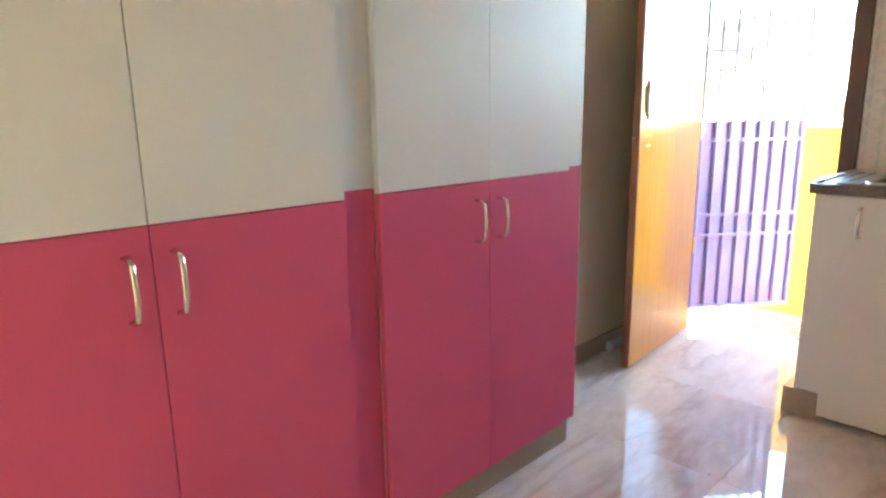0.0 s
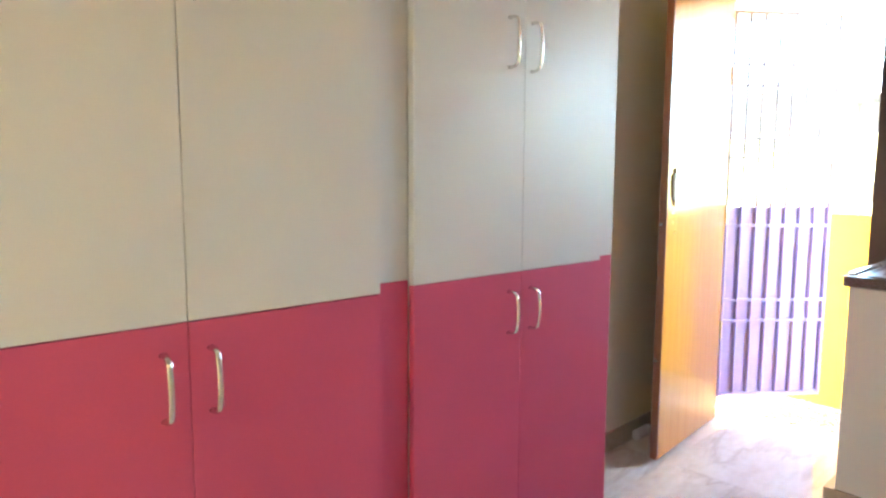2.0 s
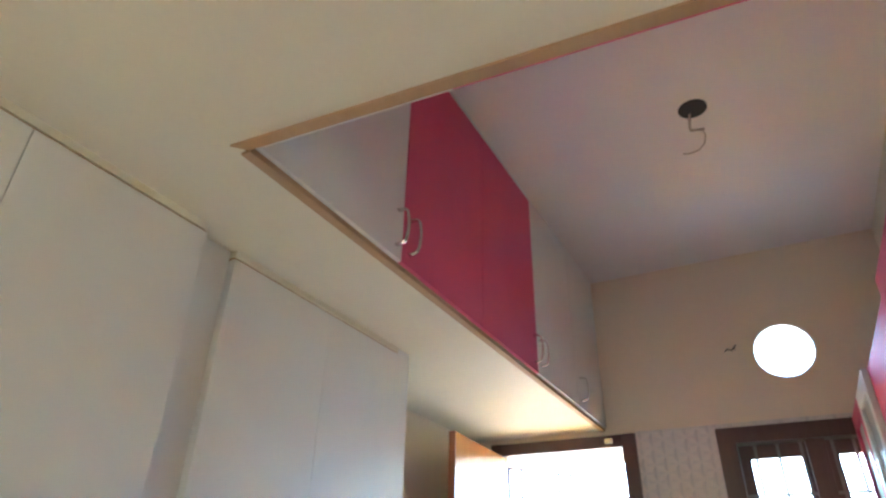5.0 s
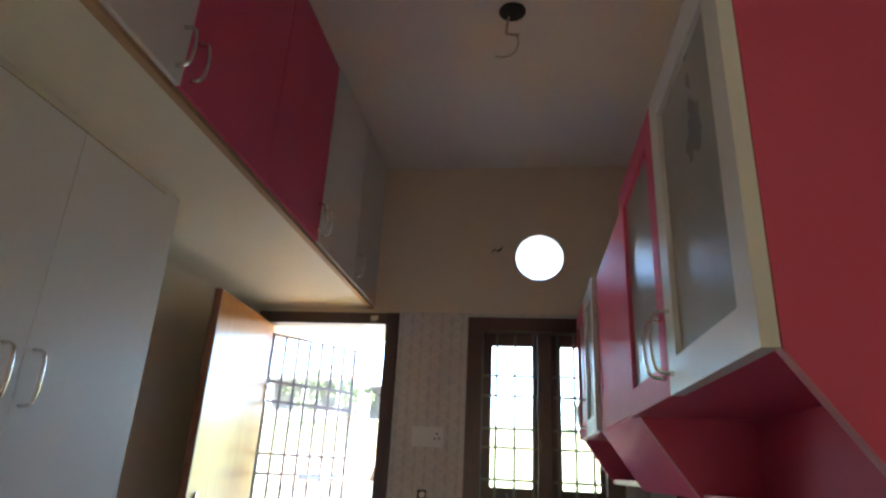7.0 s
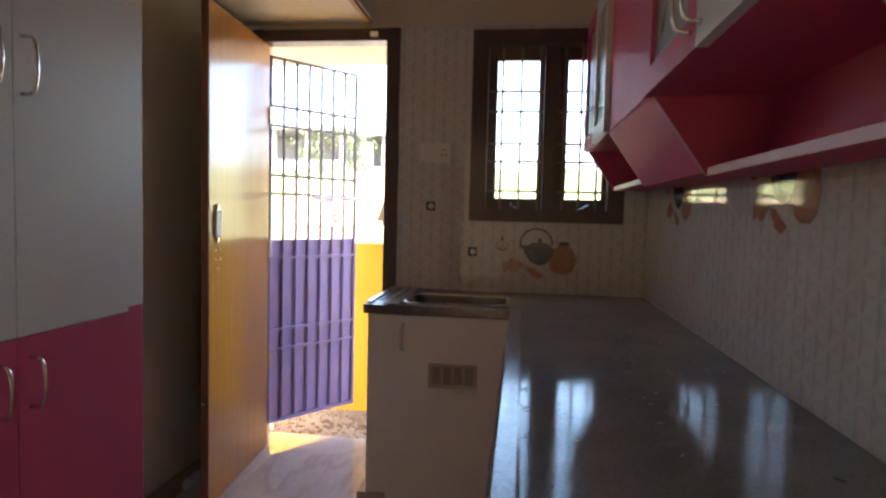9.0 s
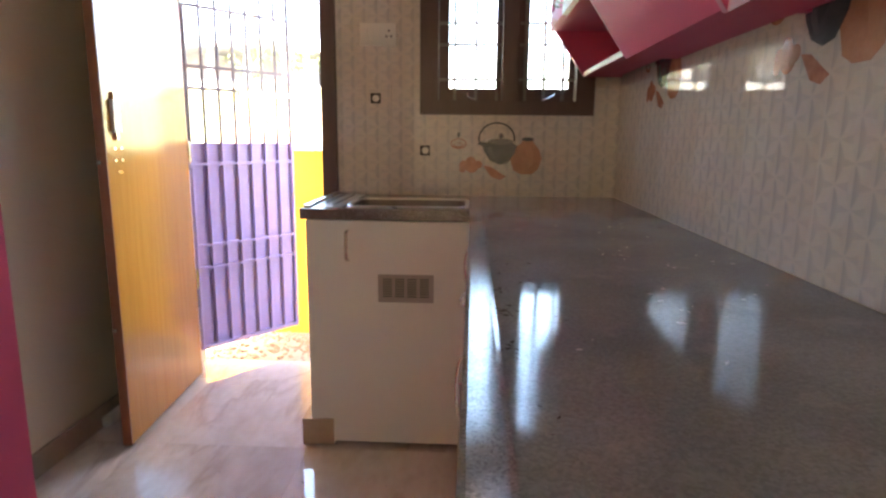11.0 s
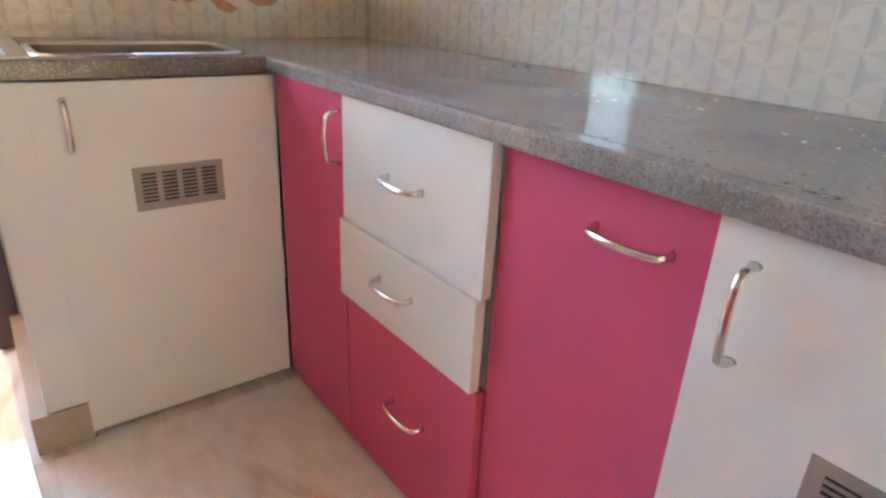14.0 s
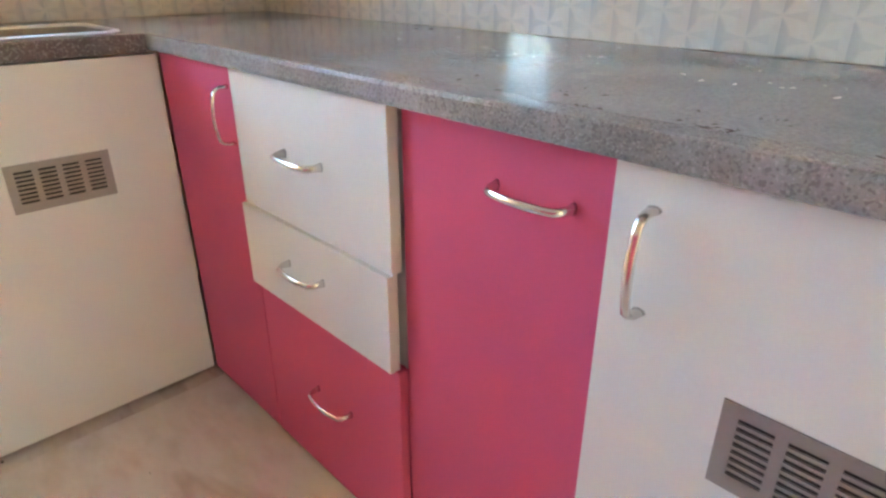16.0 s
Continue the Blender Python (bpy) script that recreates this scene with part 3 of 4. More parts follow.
def gate():
    length, top, low = 0.556, 2.01, 0.10
    ang = math.degrees(math.atan2(0.44, 0.338))
    ob = thing("iron_gate", "violet painted iron grille gate standing open outside the door", "gate", at=(-1.288, 0.125, 0.0), turn=ang)
    part("sheet", box(0.004, length - 0.004, 0.006, 0.009, low, 1.068), VIOLET, ob, "violet painted sheet panel")
    count = 8
    for i in range(count):
        x = 0.006 + i * (length - 0.012) / (count - 1)
        r = 0.010 if i in (0, count - 1) else 0.0082
        part("upper_bar", rod((x, 0, 1.068), (x, 0, top), r, 8), IRON, ob)
        part("lower_bar", rod((x, -0.002, low), (x, -0.002, 1.068), r, 8), VIOLET, ob)
    for z in (1.763, 1.663, 1.405, 1.31):
        part("cross_bar", box(0, length, -0.010, 0.004, z - 0.007, z + 0.007), IRON, ob)
    part("top_rail", box(0, length, -0.007, 0.007, top - 0.006, top + 0.008, 0.002), IRON, ob)
    for z in (0.972, 0.591, 0.484):
        part("cross_bar", box(0, length, -0.011, 0.005, z - 0.008, z + 0.008, 0.001), VIOLET, ob)
    part("bottom_rail", box(0, length, -0.009, 0.009, low - 0.012, low + 0.008, 0.002), VIOLET, ob)
    part("bolt_rod", rod((0.25, -0.024, 1.298), (length + 0.03, -0.024, 1.298), 0.0115, 12), GALV, ob, "galvanised sliding bolt")
    for x in (0.30, 0.38, 0.50):
        part("bolt_guide", box(x - 0.008, x + 0.008, -0.038, 0.0, 1.282, 1.314, 0.002), GALV, ob)
    # pale grey instead of violet: the light washing over the plate is painted in
    part("lock_plate", prism([(0.335, 1.285), (0.395, 1.285), (0.405, 1.20), (0.385, 1.135), (0.365, 1.135), (0.345, 1.20)], "y", -0.018, -0.010), GALV, ob)
    part("lock_eye", tube([(0.415 + 0.02 * math.cos(a * 0.6283), -0.016, 1.185 + 0.02 * math.sin(a * 0.6283)) for a in range(11)], 0.007), IRON, ob)
    for z in (0.35, 1.0, 1.75):
        part("hinge", rod((-0.008, 0, z - 0.05), (-0.008, 0, z + 0.05), 0.011, 10), IRON, ob)
    # hinge brackets reach back to the wall
    for z in (0.35, 1.75):
        part("bracket", box(-0.05, 0.0, -0.004, 0.004, z - 0.015, z + 0.015), IRON, ob)


gate()


# ---- window ----
def window():
    ob = thing("window_1", "dark wooden kitchen window with an iron grille over the sink", "window", at=(0.128, 0, 1.196), kind="structure")
    x0, x1, z0, z1 = -0.23, 0.486, 1.196, 2.09
    ya, yb = -0.012, 0.11
    f = part("window_frame", ring("y", x0, x1, z0, z1, 0.075, 0.075, 0.058, 0.068, ya, yb), WOOD, ob)
    part("mullion", box(0.108, 0.178, 0.01, yb, z0 + 0.058, z1 - 0.068, 0.003), WOOD, ob)
    for a, b in ((-0.155, 0.108), (0.178, 0.411)):
        s = part("sash", ring("y", a + 0.0005, b - 0.0005, z0 + 0.0585, z1 - 0.0685, 0.042, 0.022, 0.054, 0.057, 0.062, 0.098), WOOD, ob)
        pane = part("pane", box(a + 0.04, b - 0.02, 0.078, 0.082, z0 + 0.11, z1 - 0.122), GLASS, s)
        pane.visible_shadow = False
        mid = (a + b) / 2 + 0.01
        bend = [(-0.020, 1.288), (-0.018, 1.270), (-0.004, 1.263), (0.008, 1.261)] if a < 0 else [(-0.026, 1.260), (-0.006, 1.264), (0.012, 1.274), (0.024, 1.284)]
        part("stay_handle", tube([(mid + u, 0.016, w) for u, w in bend], 0.0035), CHROME, ob, "small bent metal window stay")
    for x in (-0.088, 0.0, 0.088, 0.204, 0.281, 0.360):
        part("grille_bar", box(x - 0.006, x + 0.006, 0.024, 0.034, 1.254, 2.022), GRILLE, ob)
    for z in (1.813, 1.718, 1.567, 1.482, 1.342):
        part("grille_bar", box(-0.155, 0.411, 0.0345, 0.040, z - 0.0055, z + 0.0055), GRILLE, ob)


window()

# ---- wardrobes ----
SPLIT, WTOP, WLOW = 0.942, 2.126, 0.103


def wardrobe(front, y0, y1, gap, rim0, rim1, back, word):
    """Built-in wardrobe: two tall white doors over two pink ones, between set-back side strips."""
    ob = thing("wardrobe", "built-in wardrobe, white doors above pink ones, " + word, "wardrobe", at=((WX + front) / 2, (y0 + y1) / 2, 0), group="wardrobes")
    part("body", box(WX + 0.002, front - 0.088, y0 - rim0 + 0.001, y1 + rim1 - 0.001, WLOW, WTOP), WHITE, ob)
    part("inner_frame", box(front - 0.0875, front - 0.0195, y0 + 0.003, y1 - 0.0005, WLOW, WTOP - 0.020), WHITE, ob)
    for a, b, side in ((y0, gap, "l"), (gap, y1, "r")):
        up = part("upper_door", box(front - 0.019, front, a + 0.0008, b - 0.0008, SPLIT + 0.001, WTOP - 0.020, 0.0015), WHITE, ob, "white laminate door")
        lo = part("lower_door", box(front - 0.019, front, a + 0.0008, b - 0.0008, WLOW, SPLIT - 0.001, 0.0015), PINK, ob, "pink laminate door")
        y = gap - (0.040 if front > -1.0 else 0.050) if side == "l" else gap + 0.037
        handle(up, (front, y - 0.010, 1.515), "+x", length=0.13)
        handle(lo, (front, y, 0.840), "+x", length=0.118)
    part("head_strip", box(front - 0.087, front - 0.003, y0 + 0.002, y1 - 0.002, WTOP - 0.0135, 2.1295), SOFFIT, ob, "cream filler strip under the loft")
    part("head_seam", box(front - 0.087, front - 0.006, y0 + 0.002, y1 - 0.002, WTOP - 0.0195, WTOP - 0.014), LIP, ob, "brown seam above the doors")
    for r, a, b in ((rim0, y0 - rim0, y0), (rim1, y1, y1 + rim1)):
        if r > 0.02:
            part("side_strip", box(front - 0.085, front - back, a, b, SPLIT + 0.012, 2.1285, 0.001), WHITE, ob, "white set-back side strip")
            part("side_strip", box(front - 0.085, front - back, a, b, WLOW, SPLIT + 0.011, 0.001), PINK, ob, "pink set-back side strip")
    part("plinth", box(WX + 0.002, front - 0.062 + 0.03 * (front < -1.0), y0 - rim0 + 0.001, y1 + rim1 - 0.001, 0.0, WLOW - 0.001, 0.002), PLINTH, ob, "brown tiled plinth")
    return ob


wardrobe(-0.990, -2.904, -2.245, -2.632, 0.0, 0.1146, 0.052, "beside the plastered pier")
wardrobe(-1.022, -2.130, -1.398, -1.762, 0.0, 0.072, 0.006, "next to the open door")

putty = bmesh.new()
rp = random.Random(3)
strip = [[], []]
for k in range(60):
    z = 0.02 + k * 2.08 / 59
    w = 0.001 + 0.004 * rp.random()
    strip[0].append(putty.verts.new((-0.9835 + 0.004 * rp.random(), -2.911 - w, z)))
    strip[1].append(putty.verts.new((-0.991, -2.9045, z)))
for k in range(59):
    putty.faces.new((strip[0][k], strip[0][k + 1], strip[1][k + 1], strip[1][k]))
solid("putty_line", putty, CREAM, "uneven cream putty line between wardrobe and pier", "trim")
sk = solid("baseboard", boxes([(WX, WX + 0.010, -1.318, -0.016, 0, 0.085)], 0.001), PLINTH, "brown tiled skirting along the cream wall", "skirting")
pipe = solid("pipe_stub", rod((-1.385, -0.50, 0.024), (-1.385, -0.38, 0.024), 0.022, 20), PLASTIC, "short white plastic pipe lying behind the door", "pipe", kind="")

# ---- counter ----
CTOP, CLOW = 0.860, 0.830


def worktop():
    ob = thing("worktop", "L-shaped dusty grey-brown granite worktop on the kitchen cabinets", "worktop", at=(0.2, -1.2, CLOW))
    part("slab", box(-0.006, 0.589, -2.36, -0.001, CLOW, CTOP), GRANITE, ob)
    part("sink_slab", ring("z", -0.586, -0.0065, -0.57, -0.001, 0.131, 0.016, 0.092, 0.184, CLOW, CTOP), GRANITE, ob)
    part("nosing", box(-0.014, 0.032, -2.362, -0.556, CTOP - 0.0295, CTOP + 0.003, 0.007), NOSING, ob, "raised rounded granite front edge")
    part("nosing", box(-0.590, -0.015, -0.578, -0.545, CTOP - 0.034, CTOP + 0.004, 0.005), EDGESTONE, ob, "dark granite front edge at the sink")
    return ob


worktop()


def round_rect(x0, x1, y0, y1, r, z, bm, n=6):
    pts = []
    for cx, cy, a in ((x1 - r, y0 + r, -90), (x1 - r, y1 - r, 0), (x0 + r, y1 - r, 90), (x0 + r, y0 + r, 180)):
        for k in range(n + 1):
            t = math.radians(a + 90 * k / n)
            pts.append(bm.verts.new((cx + r * math.cos(t), cy + r * math.sin(t), z)))
    return pts


def loft(bm, loops, cap=False):
    for a, b in zip(loops, loops[1:]):
        for k in range(len(a)):
            bm.faces.new((a[k], a[(k + 1) % len(a)], b[(k + 1) % len(a)], b[k]))
    if cap:
        bm.faces.new(loops[-1])
    return bm


def sink():
    ob = thing("kitchen_sink", "inset stainless steel sink with a ribbed drainboard", "sink", at=(-0.25, -0.33, CTOP))
    x0, x1, y0, y1, d = -0.442, -0.032, -0.470, -0.196, 0.17
    z = CTOP - 0.002
    bowl = bmesh.new()
    loft(bowl, [round_rect(x0 + e, x1 - e, y0 + e, y1 - e, 0.045, h, bowl) for e, h in ((0, z), (0.002, z - 0.02), (0.008, z - d + 0.03), (0.018, z - d + 0.01), (0.035, z - d))], True)
    part("bowl", bowl, BOWL, ob, "dull steel bowl, darkened for its shade", smooth=True)
    rim = bmesh.new()
    loft(rim, [round_rect(x0 - e, x1 + e, y0 - e, y1 + e, 0.045 + e, h, rim) for e, h in ((0.0, z), (0.0, CTOP + 0.003), (0.003, CTOP + 0.005), (0.014, CTOP + 0.003), (0.015, CTOP + 0.0005))])
    part("rim", rim, STEEL, ob, smooth=True)
    part("drainboard", box(-0.572, -0.461, y0 - 0.05, -0.04, CTOP + 0.0005, CTOP + 0.004, 0.001), STEEL, ob)
    part("raised_edge", box(-0.583, -0.563, y0 - 0.075, -0.03, CTOP + 0.0005, CTOP + 0.013, 0.004), STEEL, ob)
    # dark strip laid on top; the groove's shade is its colour
    part("channel", box(-0.553, -0.532, y0 - 0.03, -0.06, CTOP + 0.0042, CTOP + 0.0052), BOWL, ob, "dark strip painted as the drainboard's shaded groove")
    part("rib", rod((-0.497, y0, CTOP + 0.004), (-0.497, -0.08, CTOP + 0.004), 0.003, 8), BOWL, ob)
    part("drain", rod((-0.25, -0.33, z - d), (-0.25, -0.33, z - d + 0.004), 0.035, 20), CHROME, ob)


sink()


def vent_grille(parent, at, axis):
    """A pressed metal vent with four columns of slots over a black sheet that paints the shade behind them. axis: 'x'
    lies in a front that faces -y, 'y' in one that faces -x.
    """
    w, h = 0.192, 0.098
    rows = []
    cols, slots, mx, mz, gx = 4, 8, 0.016, 0.014, 0.011
    cw = (w - 2 * mx - (cols - 1) * gx) / cols
    rows += [(-w / 2, w / 2, -h / 2, -h / 2 + mz), (-w / 2, w / 2, h / 2 - mz, h / 2), (-w / 2, -w / 2 + mx, -h / 2 + mz, h / 2 - mz), (w / 2 - mx, w / 2, -h / 2 + mz, h / 2 - mz)]
    for c in range(cols - 1):
        a = -w / 2 + mx + (c + 1) * cw + c * gx
        rows.append((a, a + gx, -h / 2 + mz, h / 2 - mz))
    pitch = (h - 2 * mz) / slots
    for c in range(cols):
        a = -w / 2 + mx + c * (cw + gx)
        for s in range(slots):
            zz = -h / 2 + mz + s * pitch
            rows.append((a, a + cw, zz, zz + pitch * 0.45))
    x, y, z = at
    if axis == "x":
        plate = boxes([(x + a, x + b, y - 0.003, y - 0.0004, z + c, z + d) for a, b, c, d in rows])
        back = box(x - w / 2 + 0.01, x + w / 2 - 0.01, y - 0.0006, y + 0.001, z - h / 2 + 0.01, z + h / 2 - 0.01)
    else:
        plate = boxes([(x - 0.003, x - 0.0004, y + a, y + b, z + c, z + d) for a, b, c, d in rows])
        back = box(x - 0.0006, x + 0.001, y - w / 2 + 0.01, y + w / 2 - 0.01, z - h / 2 + 0.01, z + h / 2 - 0.01)
    g = part("vent_grille", plate, VENT, parent, "slotted metal vent grille")
    # flat black sheet; shade behind the slots is its colour
    part("vent_slot_shade", back, BLACK, g)


def sink_cabinet():
    ob = thing("sink_cabinet", "white laminate sink cabinet with a slotted metal vent", "cabinet", at=(-0.29, -0.3, 0), group="base cabinets")
    part("side_panel", box(-0.572, -0.490, -0.564, -0.003, 0.0, 0.823, 0.001), WHITE, ob)
    d = part("door", box(-0.490, 0.004, -0.566, -0.547, 0.014, 0.822, 0.001), WHITE, ob)
    handle(d, (-0.429, -0.566, 0.737), "-y", length=0.112)
    vent_grille(d, (-0.229, -0.566, 0.589), "x")
    part("toe_tile", box(-0.606, -0.492, -0.572, -0.003, 0.0, 0.099, 0.002), PLINTH, ob, "brown skirting tile at the foot")
    # black strip: shade under the door, put in as colour
    part("floor_gap_shade", box(-0.49, 0.004, -0.54, -0.53, 0.0, 0.014), BLACK, ob)


sink_cabinet()

FX = 0.008     # front plane of the long run's doors


def base_unit(name, label, y0, y1, fronts):
    """fronts: (part name, material, z0, z1, proud, y0, y1)"""
    ob = thing(name, label, "cabinet", at=(0.3, (y0 + y1) / 2, 0), group="base cabinets")
    part("body", box(FX + 0.022, 0.585, y0 + 0.001, y1 - 0.001, 0.012, 0.829), WHITE, ob)
    # black set-back strip: shade of the gap under the body, put in as colour
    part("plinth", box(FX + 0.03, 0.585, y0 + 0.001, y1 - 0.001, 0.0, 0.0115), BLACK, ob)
    made = []
    for nm, material, z0, z1, proud, a, b in fronts:
        made.append(part(nm, box(FX - proud, FX - proud + 0.020, a + 0.001, b - 0.001, z0, z1, 0.0015), material, ob))
        if proud > 0.003:
            part("drawer_box", box(FX - proud + 0.0205, FX + 0.0215, a + 0.02, b - 0.02, z0 + 0.02, z1 - 0.03), WHITE, ob)
    return ob, made


u, m = base_unit("base_cabinet", "narrow pink laminate base cabinet in the corner", -0.905, -0.570, [("door", PINK, 0.016, 0.829, 0, -0.903, -0.570)])
handle(m[0], (FX, -0.876, 0.738), "-x", length=0.116)
u, m = base_unit("drawer_cabinet", "drawer cabinet with two white drawers above a pink one", -1.352, -0.906,
                 [("drawer_front", WHITE, 0.577, 0.828, 0.006, -1.347, -0.902), ("drawer_front", WHITE, 0.404, 0.575, 0.014, -1.345, -0.900), ("drawer_front", PINK, 0.016, 0.402, 0.001, -1.350, -0.906)])
for front, y, z, pr in ((m[0], -1.126, 0.706, 0.006), (m[1], -1.114, 0.500, 0.014), (m[2], -1.150, 0.232, 0.001)):
    handle(front, (FX - pr, y, z), "-x", "y", 0.118)
u, m = base_unit("base_cabinet", "pink laminate pull-out base cabinet", -1.680, -1.362, [("door", PINK, 0.016, 0.829, -0.014, -1.680, -1.352)])
handle(m[0], (FX + 0.014, -1.578, 0.757), "-x", "y", 0.118)
u, m = base_unit("base_cabinet", "white laminate base cabinet with a slotted metal vent", -2.10, -1.682, [("door", WHITE, 0.016, 0.829, 0, -2.10, -1.682)])
handle(m[0], (FX, -1.727, 0.732), "-x", length=0.118)
vent_grille(m[0], (FX, -1.920, 0.579), "y")
u, m = base_unit("base_cabinet", "narrow white end cabinet under the granite worktop", -2.36, -2.102, [("door", WHITE, 0.016, 0.829, 0, -2.36, -2.102)])

# ---- wall cabinets ----
UT = 2.085


def profile(ub, um, uf, ud):
    return [(EX - 0.001, ub), (ud, ub), (uf + 0.021, um - 0.012), (uf + 0.021, UT), (EX - 0.001, UT)]


def glass_door(parent, material, y0, y1, grip, um, uf):
    w = 0.058
    z0, z1 = um - 0.012, UT
    d = part("door", ring("x", y0, y1, z0, z1, w, w, w, w, uf, uf + 0.020), material, parent)
    part("glass_pane", box(uf + 0.010, uf + 0.014, y0 + w - 0.004, y1 - w + 0.004, z0 + w - 0.004, z1 - w + 0.004), FROST, d, "frosted grey glass")
    handle(d, (uf, grip, um + 0.075), "-x", length=0.118)


def wall_cabinet(y0, y1, ub, um, uf, ud, word):
    ob = thing("wall_cabinet", "pink wall cabinet with frosted glass doors " + word, "wall cabinet", at=(0.45, (y0 + y1) / 2, ub), group="wall cabinets")
    for a, b in ((y0, y0 + 0.018), (y1 - 0.018, y1)):
        s = part("side_panel", prism(profile(ub, um, uf, ud), "y", a, b), PINK, ob)
        # pale edge band along the slanted front of the panel
        part("edge_band", prism([(ud - 0.0015, ub), (uf + 0.0195, um - 0.012), (uf + 0.0225, um - 0.0115), (ud + 0.0015, ub + 0.001)], "y", a + 0.0005, b - 0.0005), BAND, s)
    part("back_panel", box(EX - 0.016, EX - 0.001, y0 + 0.018, y1 - 0.018, ub + 0.018, UT - 0.018), PINK, ob)
    part("bottom_shelf", box(ud + 0.002, EX - 0.0165, y0 + 0.018, y1 - 0.018, ub, ub + 0.018), PINK, ob)
    part("shelf_edge", box(ud - 0.001, ud + 0.002, y0 + 0.018, y1 - 0.018, ub - 0.0005, ub + 0.0185), EDGE if y1 > -0.1 else BAND, ob, "pale edge band")
    part("middle_shelf", box(uf + 0.022, EX - 0.0165, y0 + 0.018, y1 - 0.018, um - 0.011, um + 0.007), PINK, ob)
    part("top_panel", box(uf + 0.022, EX - 0.0165, y0 + 0.018, y1 - 0.018, UT - 0.018, UT), PINK, ob)
    mid = (y0 + y1) / 2
    glass_door(ob, PINK, mid + 0.0015, y1 - 0.001, mid + 0.03, um, uf)
    glass_door(ob, WHITE, y0 + 0.001, mid - 0.0015, mid - 0.03, um, uf)
    return ob


wall_cabinet(-0.700, -0.004, 1.350, 1.538, 0.295, 0.437, "next to the window")
wall_cabinet(-2.268, -1.412, 1.329, 1.521, 0.295, 0.442, "over the worktop")
hood = thing("hood_cabinet", "closed pink laminate box with a slanted front between the wall cabinets", "wall cabinet", at=(0.45, -1.06, 1.345), group="wall cabinets")
part("body", prism(profile(1.337, 1.530, 0.297, 0.440), "y", -1.411, -0.701), PINK, hood)
part("front_panel", box(0.3135, 0.3175, -1.409, -0.703, 1.524, UT - 0.002, 0.001), PINK, hood)

# ---- small fixtures on the end wall ----
sw = thing("switch_board", "white plastic switch plate with a socket on the tiles", "switch board", at=(-0.403, -0.006, 1.515))
part("plate", box(-0.478, -0.328, -0.010, 0.0, 1.469, 1.560, 0.003), PLASTIC, sw)
for x in (-0.455, -0.430, -0.405):
    part("switch", box(x - 0.010, x + 0.010, -0.0135, -0.0105, 1.492, 1.537, 0.0015), PLASTIC, sw)
# black discs on the plate; the holes' shade is their colour
for dx, dz in ((0, 0.014), (-0.010, -0.008), (0.010, -0.008)):
    part("socket_hole", rod((-0.358 + dx, -0.0112, 1.515 + dz), (-0.358 + dx, -0.0095, 1.515 + dz), 0.0045, 12), BLACK, sw)
for x, z in ((-0.417, 1.261), (-0.209, 1.048)):
    ob = thing("pipe_outlet", "capped water outlet in a dark square tile cut-out", "pipe outlet", at=(x, -0.002, z), group="water outlets")
    # black square on the tiles, coloured as the shade inside the cut-out
    part("cutout", box(x - 0.021, x + 0.021, -0.003, 0.002, z - 0.021, z + 0.021, 0.001), BLACK, ob)
    part("cap", rod((x + 0.002, -0.007, z), (x + 0.002, -0.0031, z), 0.014, 20), PLASTIC, ob)
wire = thing("wire_ends", "loose electric wire ends poking out of the wall", "wires", at=(-0.093, 0.006, 2.44))
for a in ((-0.12, -0.02, 2.432), (-0.075, -0.025, 2.436), (-0.068, -0.015, 2.46)):
    part("wire", tube([(-0.093, 0.007, 2.442), ((-0.093 + a[0]) / 2, -0.012, 2.447), a], 0.0028, 6), CHARCOAL, wire)
fan = thing("ceiling_fan_box", "round dark ceiling fan outlet with a bent hook and loose wire", "ceiling outlet", at=(0.0, -1.185, CZ))
# black disc under the ceiling, coloured as the shade inside the outlet
part("cavity", rod((0.0, -1.185, CZ - 0.004), (0.0, -1.185, CZ - 0.001), 0.048, 28), BLACK, fan)
part("hook", tube([(-0.012, -1.165, CZ), (-0.020, -1.135, CZ - 0.020), (-0.024, -1.108, CZ - 0.026), (-0.022, -1.100, CZ - 0.028), (0.004, -1.094, CZ - 0.028), (0.022, -1.088, CZ - 0.026)], 0.0042, 8), BRONZE, fan)
part("wire", tube([(-0.022, -1.100, CZ - 0.024), (0.015, -1.082, CZ - 0.025), (0.021, -1.050, CZ - 0.026), (0.012, -1.005, CZ - 0.027), (-0.012, -0.972, CZ - 0.026), (-0.045, -0.960, CZ - 0.024), (-0.070, -0.968, CZ - 0.022)], 0.0027, 6), BRONZE, fan)


# ---- debris and dirt ----
def flakes(name, spots, size, material, label, z, seed, category="debris"):
    """Small torn bits that lie on a surface; spots: (x, y, spread, count)."""
    r = random.Random(seed)
    bm = bmesh.new()
    for x, y, spread, count in spots:
        for i in range(count):
            px, py, s, a = x + r.gauss(0, spread), y + r.gauss(0, spread * 2.2), size * r.uniform(0.4, 1.3), r.uniform(0, 6.3)
            ring_pts = []
            for k in range(6):
                rr = s * r.uniform(0.5, 1.0)
                dx, dy = rr * math.cos(k * 1.047) * 1.8, rr * math.sin(k * 1.047) * 0.8
                ring_pts.append((px + dx * math.cos(a) - dy * math.sin(a), py + dx * math.sin(a) + dy * math.cos(a)))
            low = [bm.verts.new((p[0], p[1], z)) for p in ring_pts]
            tip = bm.verts.new((px, py, z + s * r.uniform(0.15, 0.4)))
            bm.faces.new(low)
            for k in range(6):
                bm.faces.new((low[k], low[(k + 1) % 6], tip))
    return solid(name, bm, material, label, category, kind="stuff")


